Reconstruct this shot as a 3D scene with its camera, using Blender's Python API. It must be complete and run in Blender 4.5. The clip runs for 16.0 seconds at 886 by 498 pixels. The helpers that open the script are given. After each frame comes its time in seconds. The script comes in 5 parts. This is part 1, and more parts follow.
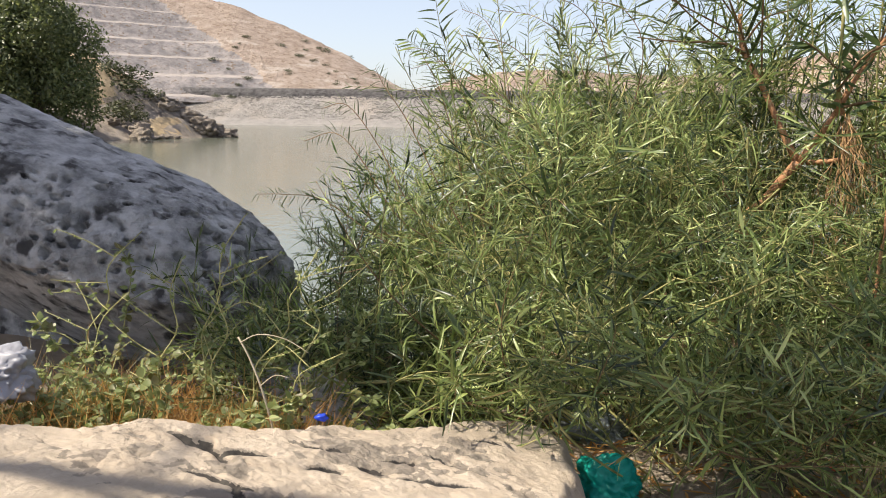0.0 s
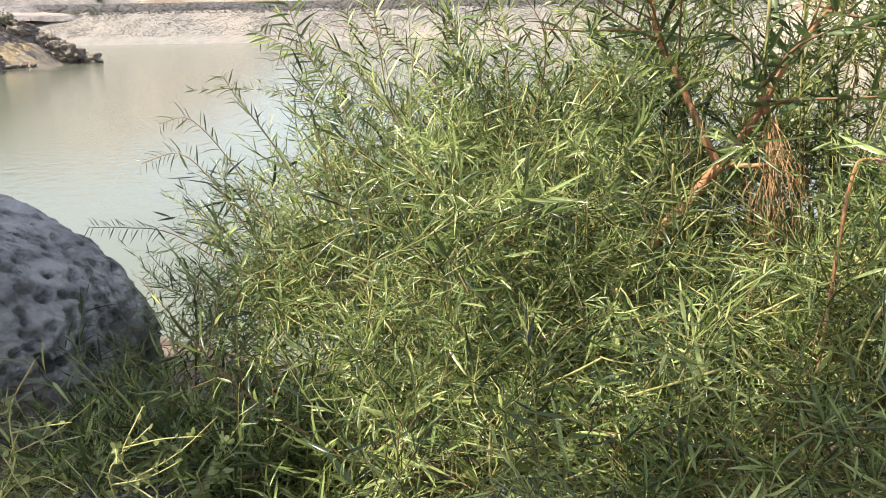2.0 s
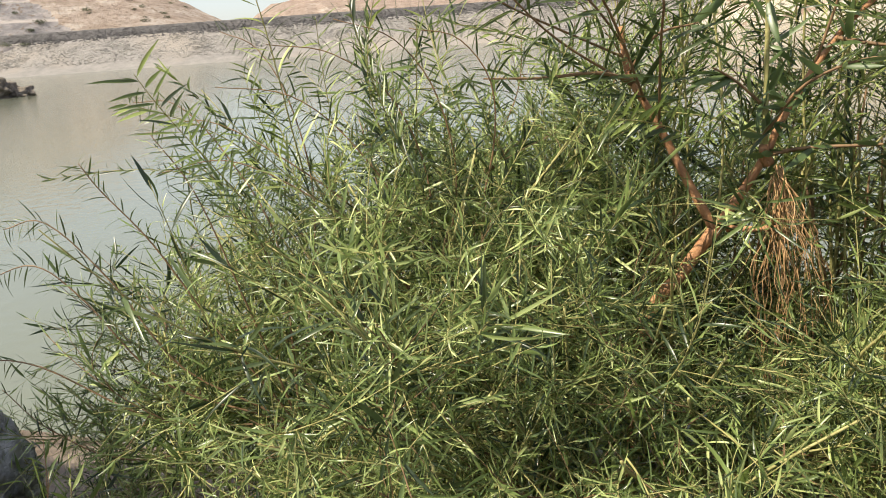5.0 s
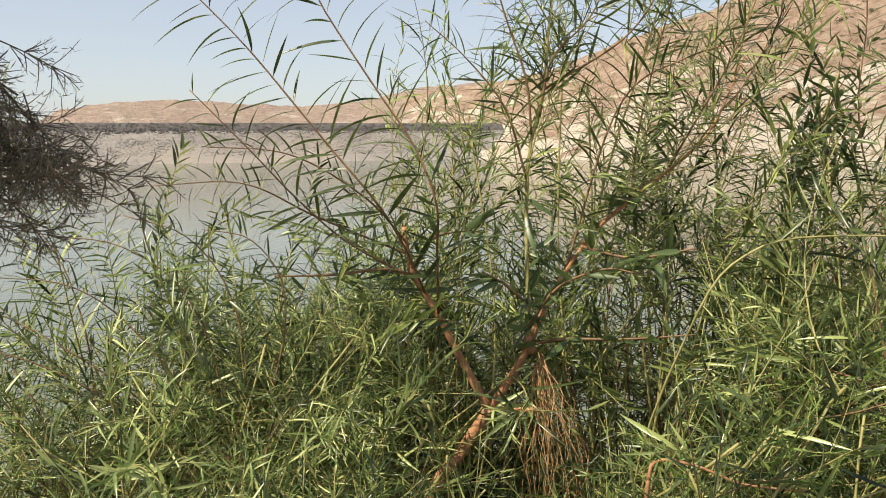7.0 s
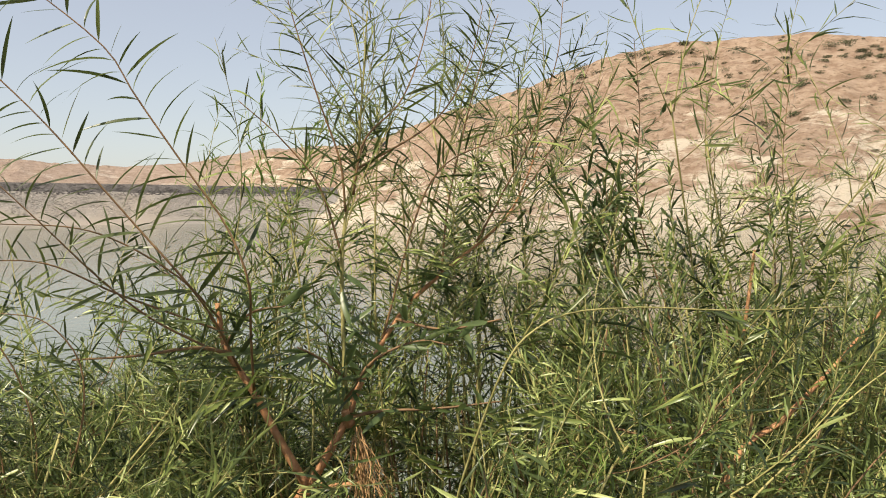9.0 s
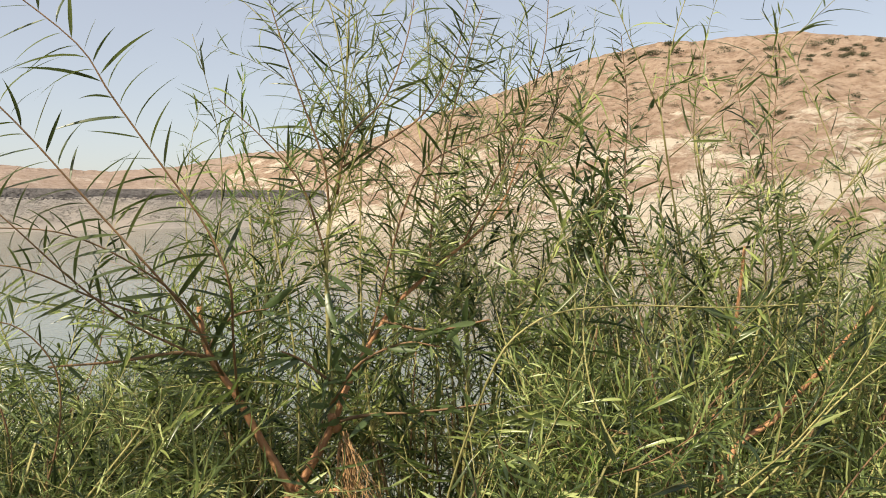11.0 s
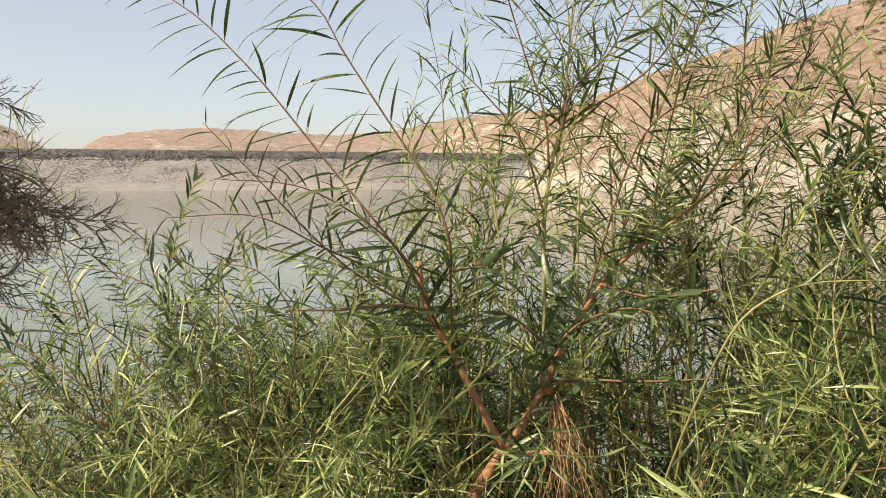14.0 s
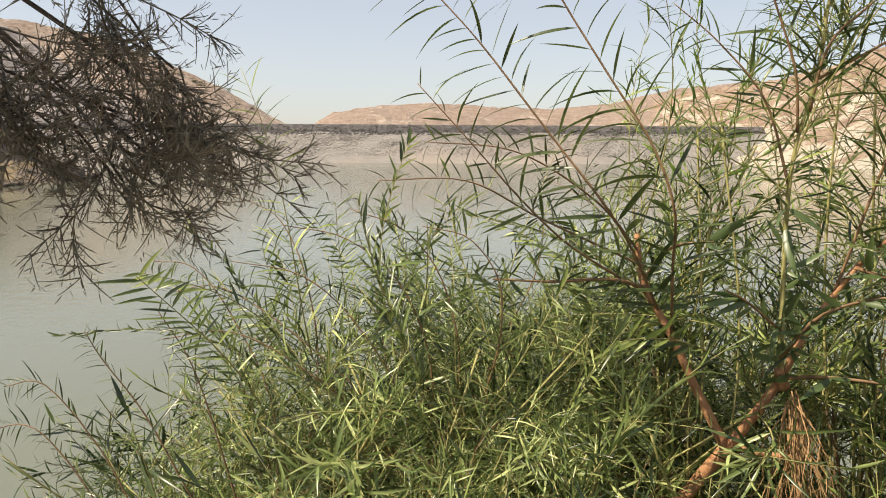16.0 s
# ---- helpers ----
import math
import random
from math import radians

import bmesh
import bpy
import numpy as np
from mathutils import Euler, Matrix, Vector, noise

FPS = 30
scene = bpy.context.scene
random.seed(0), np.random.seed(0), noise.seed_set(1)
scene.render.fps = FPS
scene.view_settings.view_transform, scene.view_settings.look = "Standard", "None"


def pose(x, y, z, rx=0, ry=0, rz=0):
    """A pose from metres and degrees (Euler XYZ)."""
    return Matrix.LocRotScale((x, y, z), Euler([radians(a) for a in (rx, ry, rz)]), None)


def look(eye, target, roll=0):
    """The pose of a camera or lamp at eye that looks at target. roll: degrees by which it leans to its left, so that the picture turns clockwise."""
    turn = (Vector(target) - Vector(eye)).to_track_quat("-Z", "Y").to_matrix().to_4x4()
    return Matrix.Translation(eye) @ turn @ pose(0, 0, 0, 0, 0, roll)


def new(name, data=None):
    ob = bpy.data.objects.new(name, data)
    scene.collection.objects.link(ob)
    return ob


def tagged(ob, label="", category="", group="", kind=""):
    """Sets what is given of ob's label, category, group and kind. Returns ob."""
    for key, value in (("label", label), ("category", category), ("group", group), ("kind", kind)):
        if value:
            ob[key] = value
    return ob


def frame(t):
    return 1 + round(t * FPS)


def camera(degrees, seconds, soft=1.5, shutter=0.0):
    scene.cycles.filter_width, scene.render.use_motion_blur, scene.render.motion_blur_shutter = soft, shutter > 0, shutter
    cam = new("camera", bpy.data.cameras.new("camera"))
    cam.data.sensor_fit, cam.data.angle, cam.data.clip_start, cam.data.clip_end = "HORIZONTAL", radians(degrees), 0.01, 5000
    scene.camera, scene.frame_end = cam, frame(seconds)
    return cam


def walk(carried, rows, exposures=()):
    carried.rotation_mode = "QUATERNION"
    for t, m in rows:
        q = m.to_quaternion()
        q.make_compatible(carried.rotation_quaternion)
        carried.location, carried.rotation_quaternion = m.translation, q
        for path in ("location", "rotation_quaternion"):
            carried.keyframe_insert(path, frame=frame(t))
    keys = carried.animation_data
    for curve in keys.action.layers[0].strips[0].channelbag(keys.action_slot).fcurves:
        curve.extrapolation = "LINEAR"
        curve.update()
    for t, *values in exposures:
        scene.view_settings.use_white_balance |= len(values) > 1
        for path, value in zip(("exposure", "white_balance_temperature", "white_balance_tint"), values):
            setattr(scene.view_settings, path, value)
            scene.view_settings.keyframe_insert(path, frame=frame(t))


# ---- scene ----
cam = camera(61.5, 16.0, soft=1.0)
PATH = [
    (0, (0.094, -0.761, 1.189), (-0.621, 1.077, 0.855), 0.9),
    (0.5, (0.13, -0.622, 1.244), (-0.613, 1.175, 0.776), 2.6),
    (1, (0.116, -0.54, 1.316), (-0.567, 1.257, 0.763), -0.3),
    (1.5, (0.04, -0.428, 1.384), (-0.402, 1.415, 0.746), 0.7),
    (2, (-0.011, -0.347, 1.454), (-0.448, 1.523, 0.895), -1.0),
    (2.5, (-0.028, -0.23, 1.464), (-0.541, 1.604, 0.854), -0.7),
    (3, (-0.044, -0.13, 1.473), (-0.649, 1.659, 0.814), -1.4),
    (3.5, (-0.067, -0.014, 1.498), (-0.616, 1.78, 0.806), -1.3),
    (6, (-0.056, 0.122, 1.663), (-0.118, 2.077, 1.244), -5.2),
    (6.5, (-0.064, 0.079, 1.736), (0.07, 2.041, 1.37), -2.6),
    (7, (-0.02, 0.062, 1.722), (0.183, 2.035, 1.464), -0.7),
    (7.5, (-0.005, 0.05, 1.73), (0.284, 2.016, 1.508), -0.8),
    (8, (0.0, 0.036, 1.738), (0.365, 1.993, 1.554), 0.5),
    (8.5, (0.007, 0.027, 1.742), (0.504, 1.961, 1.622), 0.3),
    (9, (0.019, 0.012, 1.752), (0.654, 1.906, 1.66), -0.3),
    (11.5, (0.035, 0.057, 1.745), (0.699, 1.942, 1.657), -0.9),
    (12, (0.026, 0.071, 1.745), (0.531, 2.003, 1.629), -0.8),
    (12.5, (0.033, 0.079, 1.736), (0.446, 2.031, 1.595), -0.4),
    (13, (0.028, 0.082, 1.735), (0.329, 2.054, 1.593), -1.0),
    (13.5, (0.017, 0.091, 1.736), (0.225, 2.073, 1.57), -0.6),
    (14, (0.021, 0.094, 1.733), (0.142, 2.082, 1.553), -0.1),
    (14.5, (-0.012, 0.094, 1.736), (-0.013, 2.084, 1.531), 0.1),
    (15, (-0.026, 0.119, 1.725), (-0.185, 2.099, 1.491), -0.9),
    (15.5, (-0.026, 0.144, 1.726), (-0.275, 2.11, 1.462), 0.4),
    (16, (0.008, 0.181, 1.712), (-0.423, 2.118, 1.463), 0.3),
]
walk(cam, [(t, look(eye, target, roll)) for t, eye, target, roll in PATH],
     exposures=[(0, 0.33, 7200, 10), (1.5, 0.63, 7200, 9), (3, 0.9, 7200, 7), (4.5, 0.5, 7400, 7), (6, 0.14, 7400, 6), (7.5, 0.05, 7800, 8), (9, 0.04, 7900, 8), (16, 0.12, 7950, 9)])

# ---- world and sun ----
SUN_YAW, SUN_EL = -122.0, 52.0
world = bpy.data.worlds.new("world")
scene.world = world
world.use_nodes = True
wn = world.node_tree.nodes
sky = wn.new("ShaderNodeTexSky")
sky.sky_type = "NISHITA"
sky.sun_disc = False
sky.sun_elevation = radians(SUN_EL)
sky.sun_rotation = radians(SUN_YAW)
sky.air_density, sky.dust_density, sky.ozone_density = 1.0, 1.3, 2.5
wn["Background"].inputs["Strength"].default_value = 0.145
haze = wn.new("ShaderNodeHueSaturation")
haze.inputs["Saturation"].default_value = 0.92
world.node_tree.links.new(sky.outputs["Color"], haze.inputs["Color"])
dusty = wn.new("ShaderNodeMixRGB")
dusty.inputs["Fac"].default_value = 0.30
dusty.inputs["Color2"].default_value = (5.8, 6.2, 8.2, 1)
world.node_tree.links.new(haze.outputs["Color"], dusty.inputs["Color1"])
world.node_tree.links.new(dusty.outputs["Color"], wn["Background"].inputs["Color"])
sun = new("sun", bpy.data.lights.new("sun", "SUN"))
sun.data.energy, sun.data.angle, sun.data.color = 6.0, radians(0.6), (1.0, 0.955, 0.86)
sy, se = radians(SUN_YAW), radians(SUN_EL)
sun_from = Vector((math.sin(sy) * math.cos(se), math.cos(sy) * math.cos(se), math.sin(se)))
sun.matrix_world = look(sun_from * 50, (0, 0, 0))

# ---- materials ----
R = random.Random(7)


def mat(name, c1, c2, scale=4.0, rough=0.85, bump=0.0, bump_scale=30.0, c3=None, scale3=0.7, obj_var=0.0, isl_var=0.0, mid=(0.35, 0.65), mid3=(0.48, 0.62)):
    """Two-scale coloured surface: fine grain between c1 and c2, broad stains towards c3."""
    m = bpy.data.materials.new(name)
    m.use_nodes = True
    nt = m.node_tree
    n, l = nt.nodes, nt.links
    p = n["Principled BSDF"]
    p.inputs["Roughness"].default_value = rough
    p.inputs["Specular IOR Level"].default_value = 0.3
    tc = n.new("ShaderNodeTexCoord")
    t1 = n.new("ShaderNodeTexNoise")
    t1.inputs["Scale"].default_value, t1.inputs["Detail"].default_value, t1.inputs["Roughness"].default_value = scale, 8.0, 0.65
    l.new(tc.outputs["Object"], t1.inputs["Vector"])
    ramp = n.new("ShaderNodeValToRGB")
    ramp.color_ramp.elements[0].position, ramp.color_ramp.elements[1].position = mid
    ramp.color_ramp.elements[0].color, ramp.color_ramp.elements[1].color = (*c1, 1), (*c2, 1)
    l.new(t1.outputs["Fac"], ramp.inputs["Fac"])
    col = ramp.outputs["Color"]
    if c3:
        t3 = n.new("ShaderNodeTexNoise")
        t3.inputs["Scale"].default_value, t3.inputs["Detail"].default_value = scale3, 5.0
        l.new(tc.outputs["Object"], t3.inputs["Vector"])
        r3 = n.new("ShaderNodeValToRGB")
        r3.color_ramp.elements[0].position, r3.color_ramp.elements[1].position = mid3
        l.new(t3.outputs["Fac"], r3.inputs["Fac"])
        mx = n.new("ShaderNodeMixRGB")
        mx.inputs["Color2"].default_value = (*c3, 1)
        l.new(r3.outputs["Color"], mx.inputs["Fac"])
        l.new(col, mx.inputs["Color1"])
        col = mx.outputs["Color"]
    if obj_var or isl_var:
        hv = n.new("ShaderNodeHueSaturation")
        if isl_var:
            src = n.new("ShaderNodeNewGeometry").outputs["Random Per Island"]
        else:
            src = n.new("ShaderNodeObjectInfo").outputs["Random"]
        v = max(obj_var, isl_var)
        mr = n.new("ShaderNodeMapRange")
        mr.inputs["To Min"].default_value, mr.inputs["To Max"].default_value = 1 - v, 1 + v
        l.new(src, mr.inputs["Value"])
        l.new(mr.outputs["Result"], hv.inputs["Value"])
        l.new(col, hv.inputs["Color"])
        col = hv.outputs["Color"]
    l.new(col, p.inputs["Base Color"])
    if bump:
        tb = n.new("ShaderNodeTexNoise")
        tb.inputs["Scale"].default_value, tb.inputs["Detail"].default_value, tb.inputs["Roughness"].default_value = bump_scale, 8.0, 0.7
        l.new(tc.outputs["Object"], tb.inputs["Vector"])
        b = n.new("ShaderNodeBump")
        b.inputs["Strength"].default_value, b.inputs["Distance"].default_value = bump, 1.0 / bump_scale
        l.new(tb.outputs["Fac"], b.inputs["Height"])
        l.new(b.outputs["Normal"], p.inputs["Normal"])
    return m


def leaf_mat(name, c1, c2, c3, trans=0.35, rough=0.45):
    """A thin leaf: colours differ from leaf to leaf and shoot to shoot, and light comes through."""
    m = bpy.data.materials.new(name)
    m.use_nodes = True
    n, l = m.node_tree.nodes, m.node_tree.links
    p = n["Principled BSDF"]
    p.inputs["Roughness"].default_value = rough
    p.inputs["Specular IOR Level"].default_value = 0.6
    isl = n.new("ShaderNodeNewGeometry")
    oi = n.new("ShaderNodeObjectInfo")
    add = n.new("ShaderNodeMath")
    add.operation = "MULTIPLY_ADD"
    add.inputs[1].default_value = 0.65
    sc = n.new("ShaderNodeMath")
    sc.operation = "MULTIPLY"
    sc.inputs[1].default_value = 0.35
    l.new(oi.outputs["Random"], sc.inputs[0])
    l.new(isl.outputs["Random Per Island"], add.inputs[0])
    l.new(sc.outputs[0], add.inputs[2])
    ramp = n.new("ShaderNodeValToRGB")
    e = ramp.color_ramp.elements
    e[0].color, e[1].color = (*c1, 1), (*c3, 1)
    e[0].position, e[1].position = 0.2, 0.95
    k = e.new(0.58)
    k.color = (*c2, 1)
    l.new(add.outputs[0], ramp.inputs["Fac"])
    l.new(ramp.outputs["Color"], p.inputs["Base Color"])
    tr = n.new("ShaderNodeBsdfTranslucent")
    hs = n.new("ShaderNodeHueSaturation")
    hs.inputs["Saturation"].default_value, hs.inputs["Value"].default_value = 1.0, 1.35
    l.new(ramp.outputs["Color"], hs.inputs["Color"])
    l.new(hs.outputs["Color"], tr.inputs["Color"])
    mx = n.new("ShaderNodeMixShader")
    mx.inputs["Fac"].default_value = trans
    l.new(p.outputs["BSDF"], mx.inputs[1])
    l.new(tr.outputs["BSDF"], mx.inputs[2])
    l.new(mx.outputs["Shader"], n["Material Output"].inputs["Surface"])
    return m


M_LEAF = leaf_mat("willow_leaf", (0.030, 0.050, 0.020), (0.222, 0.298, 0.098), (0.60, 0.65, 0.28), 0.30, 0.32)
# darkened copy of the willow leaf, with shade put into its greens
M_LEAF_WAND = leaf_mat("mature_willow_leaf", (0.022, 0.038, 0.014), (0.128, 0.176, 0.046), (0.46, 0.53, 0.18), 0.28, 0.34)
# greens darkened further to paint wand leaves as silhouettes against the sky
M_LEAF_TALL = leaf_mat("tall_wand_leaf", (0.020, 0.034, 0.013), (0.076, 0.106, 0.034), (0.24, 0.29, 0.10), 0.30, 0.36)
M_LEAF_DARK = leaf_mat("broad_leaf", (0.045, 0.075, 0.025), (0.10, 0.15, 0.055), (0.21, 0.27, 0.11), 0.3, 0.36)
M_LEAF_YOUNG = leaf_mat("young_leaf", (0.10, 0.17, 0.04), (0.17, 0.27, 0.06), (0.25, 0.36, 0.09), 0.45)
M_WEED = leaf_mat("weed_leaf", (0.15, 0.13, 0.045), (0.20, 0.25, 0.085), (0.46, 0.50, 0.24), 0.4)
M_WITHER = leaf_mat("withered_leaf", (0.13, 0.095, 0.055), (0.24, 0.18, 0.105), (0.38, 0.30, 0.19), 0.3, 0.7)
M_DRY = leaf_mat("dry_grass", (0.34, 0.165, 0.05), (0.56, 0.30, 0.095), (0.70, 0.48, 0.22), 0.35, 0.7)
M_TAM = leaf_mat("tamarisk_leaf", (0.10, 0.088, 0.066), (0.19, 0.168, 0.12), (0.32, 0.285, 0.20), 0.3, 0.7)
M_TREE = leaf_mat("tree_leaf", (0.035, 0.05, 0.016), (0.08, 0.105, 0.034), (0.19, 0.21, 0.08), 0.35)
M_BUSH = leaf_mat("bush_leaf", (0.035, 0.045, 0.018), (0.06, 0.07, 0.03), (0.10, 0.10, 0.045), 0.2, 0.7)
M_BARK = mat("red_bark", (0.33, 0.155, 0.075), (0.56, 0.30, 0.16), 40, 0.55, 0.5, 120, (0.36, 0.18, 0.095), 9)
M_TWIG = mat("twig_bark", (0.22, 0.21, 0.075), (0.42, 0.38, 0.17), 30, 0.6)
M_TWIG_RED = mat("red_twig", (0.14, 0.085, 0.05), (0.28, 0.17, 0.09), 30, 0.65)
M_ROOT = mat("root_fibre", (0.32, 0.18, 0.085), (0.54, 0.34, 0.18), 30, 0.8)
M_BLEACHED = mat("bleached_wood", (0.40, 0.33, 0.23), (0.58, 0.50, 0.38), 40, 0.8)
M_TRUNK = mat("trunk_bark", (0.06, 0.045, 0.035), (0.14, 0.11, 0.085), 12, 0.9, 0.8, 40)
# c3 blotches imitate the shade of weathered pits in the limestone colour
M_BOULDER = mat("grey_limestone", (0.19, 0.186, 0.187), (0.62, 0.605, 0.60), 9, 0.92, 1.0, 22, (0.08, 0.076, 0.077), 11.0, mid=(0.34, 0.60), mid3=(0.56, 0.66))
M_SLAB = mat("pale_limestone", (0.40, 0.32, 0.245), (0.55, 0.455, 0.36), 14, 0.92, 0.6, 60, (0.42, 0.345, 0.27), 4.0, mid=(0.3, 0.58))
M_SLAB_GREY = mat("weathered_limestone", (0.20, 0.17, 0.14), (0.40, 0.335, 0.27), 30, 0.93, 0.8, 70, (0.30, 0.25, 0.205), 9.0)
# near-black tone that paints the shade inside the slab's hollows
M_HOLE_SHADE = mat("lichen_dark_stone", (0.035, 0.03, 0.028), (0.09, 0.08, 0.07), 30, 0.95, 0.6, 80)
M_STONE = mat("shore_stone", (0.28, 0.23, 0.18), (0.50, 0.42, 0.34), 14, 0.92, 0.5, 50, obj_var=0.25)
M_SOIL = mat("shore_soil", (0.12, 0.088, 0.066), (0.27, 0.21, 0.16), 8, 0.95, 0.8, 45, (0.33, 0.27, 0.215), 1.6)
M_RIPRAP = mat("riprap_stone", (0.22, 0.20, 0.19), (0.36, 0.335, 0.305), 1.2, 0.95, 0.4, 4, isl_var=0.32)
# gravel tone paled and greyed to stand in for distance haze
M_DAMFACE = mat("dam_gravel", (0.205, 0.19, 0.18), (0.28, 0.26, 0.243), 0.6, 0.95, 0.6, 2.0, (0.29, 0.255, 0.225), 0.05)
M_CREST = mat("crest_rock", (0.07, 0.065, 0.065), (0.15, 0.14, 0.14), 0.8, 0.95, 0.6, 2.0)


def hill_mat(name, low, high, white, wpos, band=0.35):
    """Bare earth hillside: soil tones, pale outcrops where it is steep or broken, small dry scrub specks."""
    m = mat(name, low, high, 0.34, 0.95, 1.0, 0.9, None, mid=(0.40, 0.60))
    n, l = m.node_tree.nodes, m.node_tree.links
    p = n["Principled BSDF"]
    base = p.inputs["Base Color"].links[0].from_socket
    tc = n.new("ShaderNodeTexCoord")
    mp = n.new("ShaderNodeMapping")
    mp.inputs["Scale"].default_value = (1, 1, 2.2)
    l.new(tc.outputs["Object"], mp.inputs["Vector"])
    tx = n.new("ShaderNodeTexNoise")
    tx.inputs["Scale"].default_value, tx.inputs["Detail"].default_value, tx.inputs["Roughness"].default_value = 0.085, 10.0, 0.74
    l.new(mp.outputs["Vector"], tx.inputs["Vector"])
    sx = n.new("ShaderNodeSeparateXYZ")
    l.new(tc.outputs["Object"], sx.inputs["Vector"])
    hr = n.new("ShaderNodeMapRange")
    hr.inputs["From Min"].default_value, hr.inputs["From Max"].default_value = wpos
    hr.inputs["To Min"].default_value, hr.inputs["To Max"].default_value = band * 0.3, -band * 0.4
    l.new(sx.outputs["Z"], hr.inputs["Value"])
    ad = n.new("ShaderNodeMath")
    l.new(tx.outputs["Fac"], ad.inputs[0])
    l.new(hr.outputs["Result"], ad.inputs[1])
    wr = n.new("ShaderNodeValToRGB")
    wr.color_ramp.elements[0].position, wr.color_ramp.elements[1].position = 0.53, 0.60
    l.new(ad.outputs[0], wr.inputs["Fac"])
    mx = n.new("ShaderNodeMixRGB")
    mx.inputs["Color2"].default_value = (*white, 1)
    l.new(wr.outputs["Color"], mx.inputs["Fac"])
    l.new(base, mx.inputs["Color1"])
    sp = n.new("ShaderNodeTexNoise")
    sp.inputs["Scale"].default_value, sp.inputs["Detail"].default_value = 0.9, 6.0
    l.new(tc.outputs["Object"], sp.inputs["Vector"])
    sr = n.new("ShaderNodeValToRGB")
    sr.color_ramp.elements[0].position, sr.color_ramp.elements[1].position = 0.57, 0.66
    l.new(sp.outputs["Fac"], sr.inputs["Fac"])
    mf = n.new("ShaderNodeMath")
    mf.operation = "MULTIPLY"
    mf.inputs[1].default_value = 0.7
    l.new(sr.outputs["Color"], mf.inputs[0])
    m2 = n.new("ShaderNodeMixRGB")
    m2.inputs["Color2"].default_value = (0.17, 0.115, 0.07, 1)
    l.new(mf.outputs[0], m2.inputs["Fac"])
    l.new(mx.outputs["Color"], m2.inputs["Color1"])
    l.new(m2.outputs["Color"], p.inputs["Base Color"])
    return m


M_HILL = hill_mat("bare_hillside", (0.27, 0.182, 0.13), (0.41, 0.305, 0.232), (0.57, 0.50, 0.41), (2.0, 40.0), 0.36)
# west, north and quarry tones are paled to stand in for haze
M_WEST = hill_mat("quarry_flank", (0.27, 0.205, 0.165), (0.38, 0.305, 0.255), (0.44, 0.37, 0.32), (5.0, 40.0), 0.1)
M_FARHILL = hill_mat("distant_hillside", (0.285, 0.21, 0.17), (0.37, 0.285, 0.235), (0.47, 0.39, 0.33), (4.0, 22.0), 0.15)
M_QUARRY = hill_mat("quarried_rock", (0.20, 0.185, 0.187), (0.30, 0.272, 0.268), (0.34, 0.305, 0.295), (10.0, 40.0), 0.1)
M_LEDGE = mat("dusty_ledge", (0.25, 0.22, 0.205), (0.34, 0.30, 0.275), 0.3, 0.95)
M_HEAD = mat("headland_soil", (0.31, 0.225, 0.135), (0.50, 0.385, 0.24), 0.5, 0.95, 0.6, 3.0, (0.20, 0.16, 0.11), 0.12)
M_ROCK_DARK = mat("dark_rock", (0.15, 0.125, 0.105), (0.38, 0.32, 0.265), 0.9, 0.95, 0.8, 3.0)

M_WATER = bpy.data.materials.new("lake_water")
M_WATER.use_nodes = True
wt = M_WATER.node_tree
wp = wt.nodes["Principled BSDF"]
wp.inputs["Base Color"].default_value = (0.15, 0.162, 0.122, 1)
wp.inputs["Roughness"].default_value = 0.10
wp.inputs["IOR"].default_value = 1.33
wtc = wt.nodes.new("ShaderNodeTexCoord")
wno = wt.nodes.new("ShaderNodeTexNoise")
wno.inputs["Scale"].default_value, wno.inputs["Detail"].default_value = 5.0, 6.0
wbu = wt.nodes.new("ShaderNodeBump")
wbu.inputs["Strength"].default_value, wbu.inputs["Distance"].default_value = 0.13, 0.05
wt.links.new(wtc.outputs["Object"], wno.inputs["Vector"])
wt.links.new(wno.outputs["Fac"], wbu.inputs["Height"])
wt.links.new(wbu.outputs["Normal"], wp.inputs["Normal"])


def plain(name, c, rough=0.5, trans=0.0):
    m = mat(name, tuple(v * 0.85 for v in c), c, 25, rough)
    if trans:
        m.node_tree.nodes["Principled BSDF"].inputs["Transmission Weight"].default_value = trans
    return m


M_BAG_GREEN = plain("green_plastic", (0.0, 0.34, 0.27), 0.35)
M_BAG_WHITE = plain("white_plastic", (0.36, 0.36, 0.40), 0.4)
M_BLUE = plain("blue_plastic", (0.02, 0.06, 0.55), 0.35)
M_RED = plain("red_plastic", (0.6, 0.06, 0.04), 0.4)
M_CLEAR = plain("clear_plastic", (0.55, 0.62, 0.66), 0.12, 0.6)


# ---- helpers ----
def mesh_from(name, verts, faces, mats, smooth=True, index=None):
    me = bpy.data.meshes.new(name)
    me.from_pydata(verts, [], faces)
    for m in mats:
        me.materials.append(m)
    if index is not None:
        me.polygons.foreach_set("material_index", index)
    if smooth:
        me.polygons.foreach_set("use_smooth", [True] * len(me.polygons))
    me.update()
    return me


def part(name, me, parent, label="", m=None):
    ob = new(name, me)
    ob.parent = parent
    if m is not None:
        ob.matrix_basis = m
    if label:
        ob["label"] = label
    return ob


def base(name, loc, label, category, group="", kind=""):
    ob = new(name)
    ob.location = loc
    return tagged(ob, label, category, group, kind)


def fbm(x, y, z=0.0, o=5):
    return noise.fractal((x, y, z), 0.9, 2.1, o)


def interp(x, pts):
    return float(np.interp(x, [p[0] for p in pts], [p[1] for p in pts]))


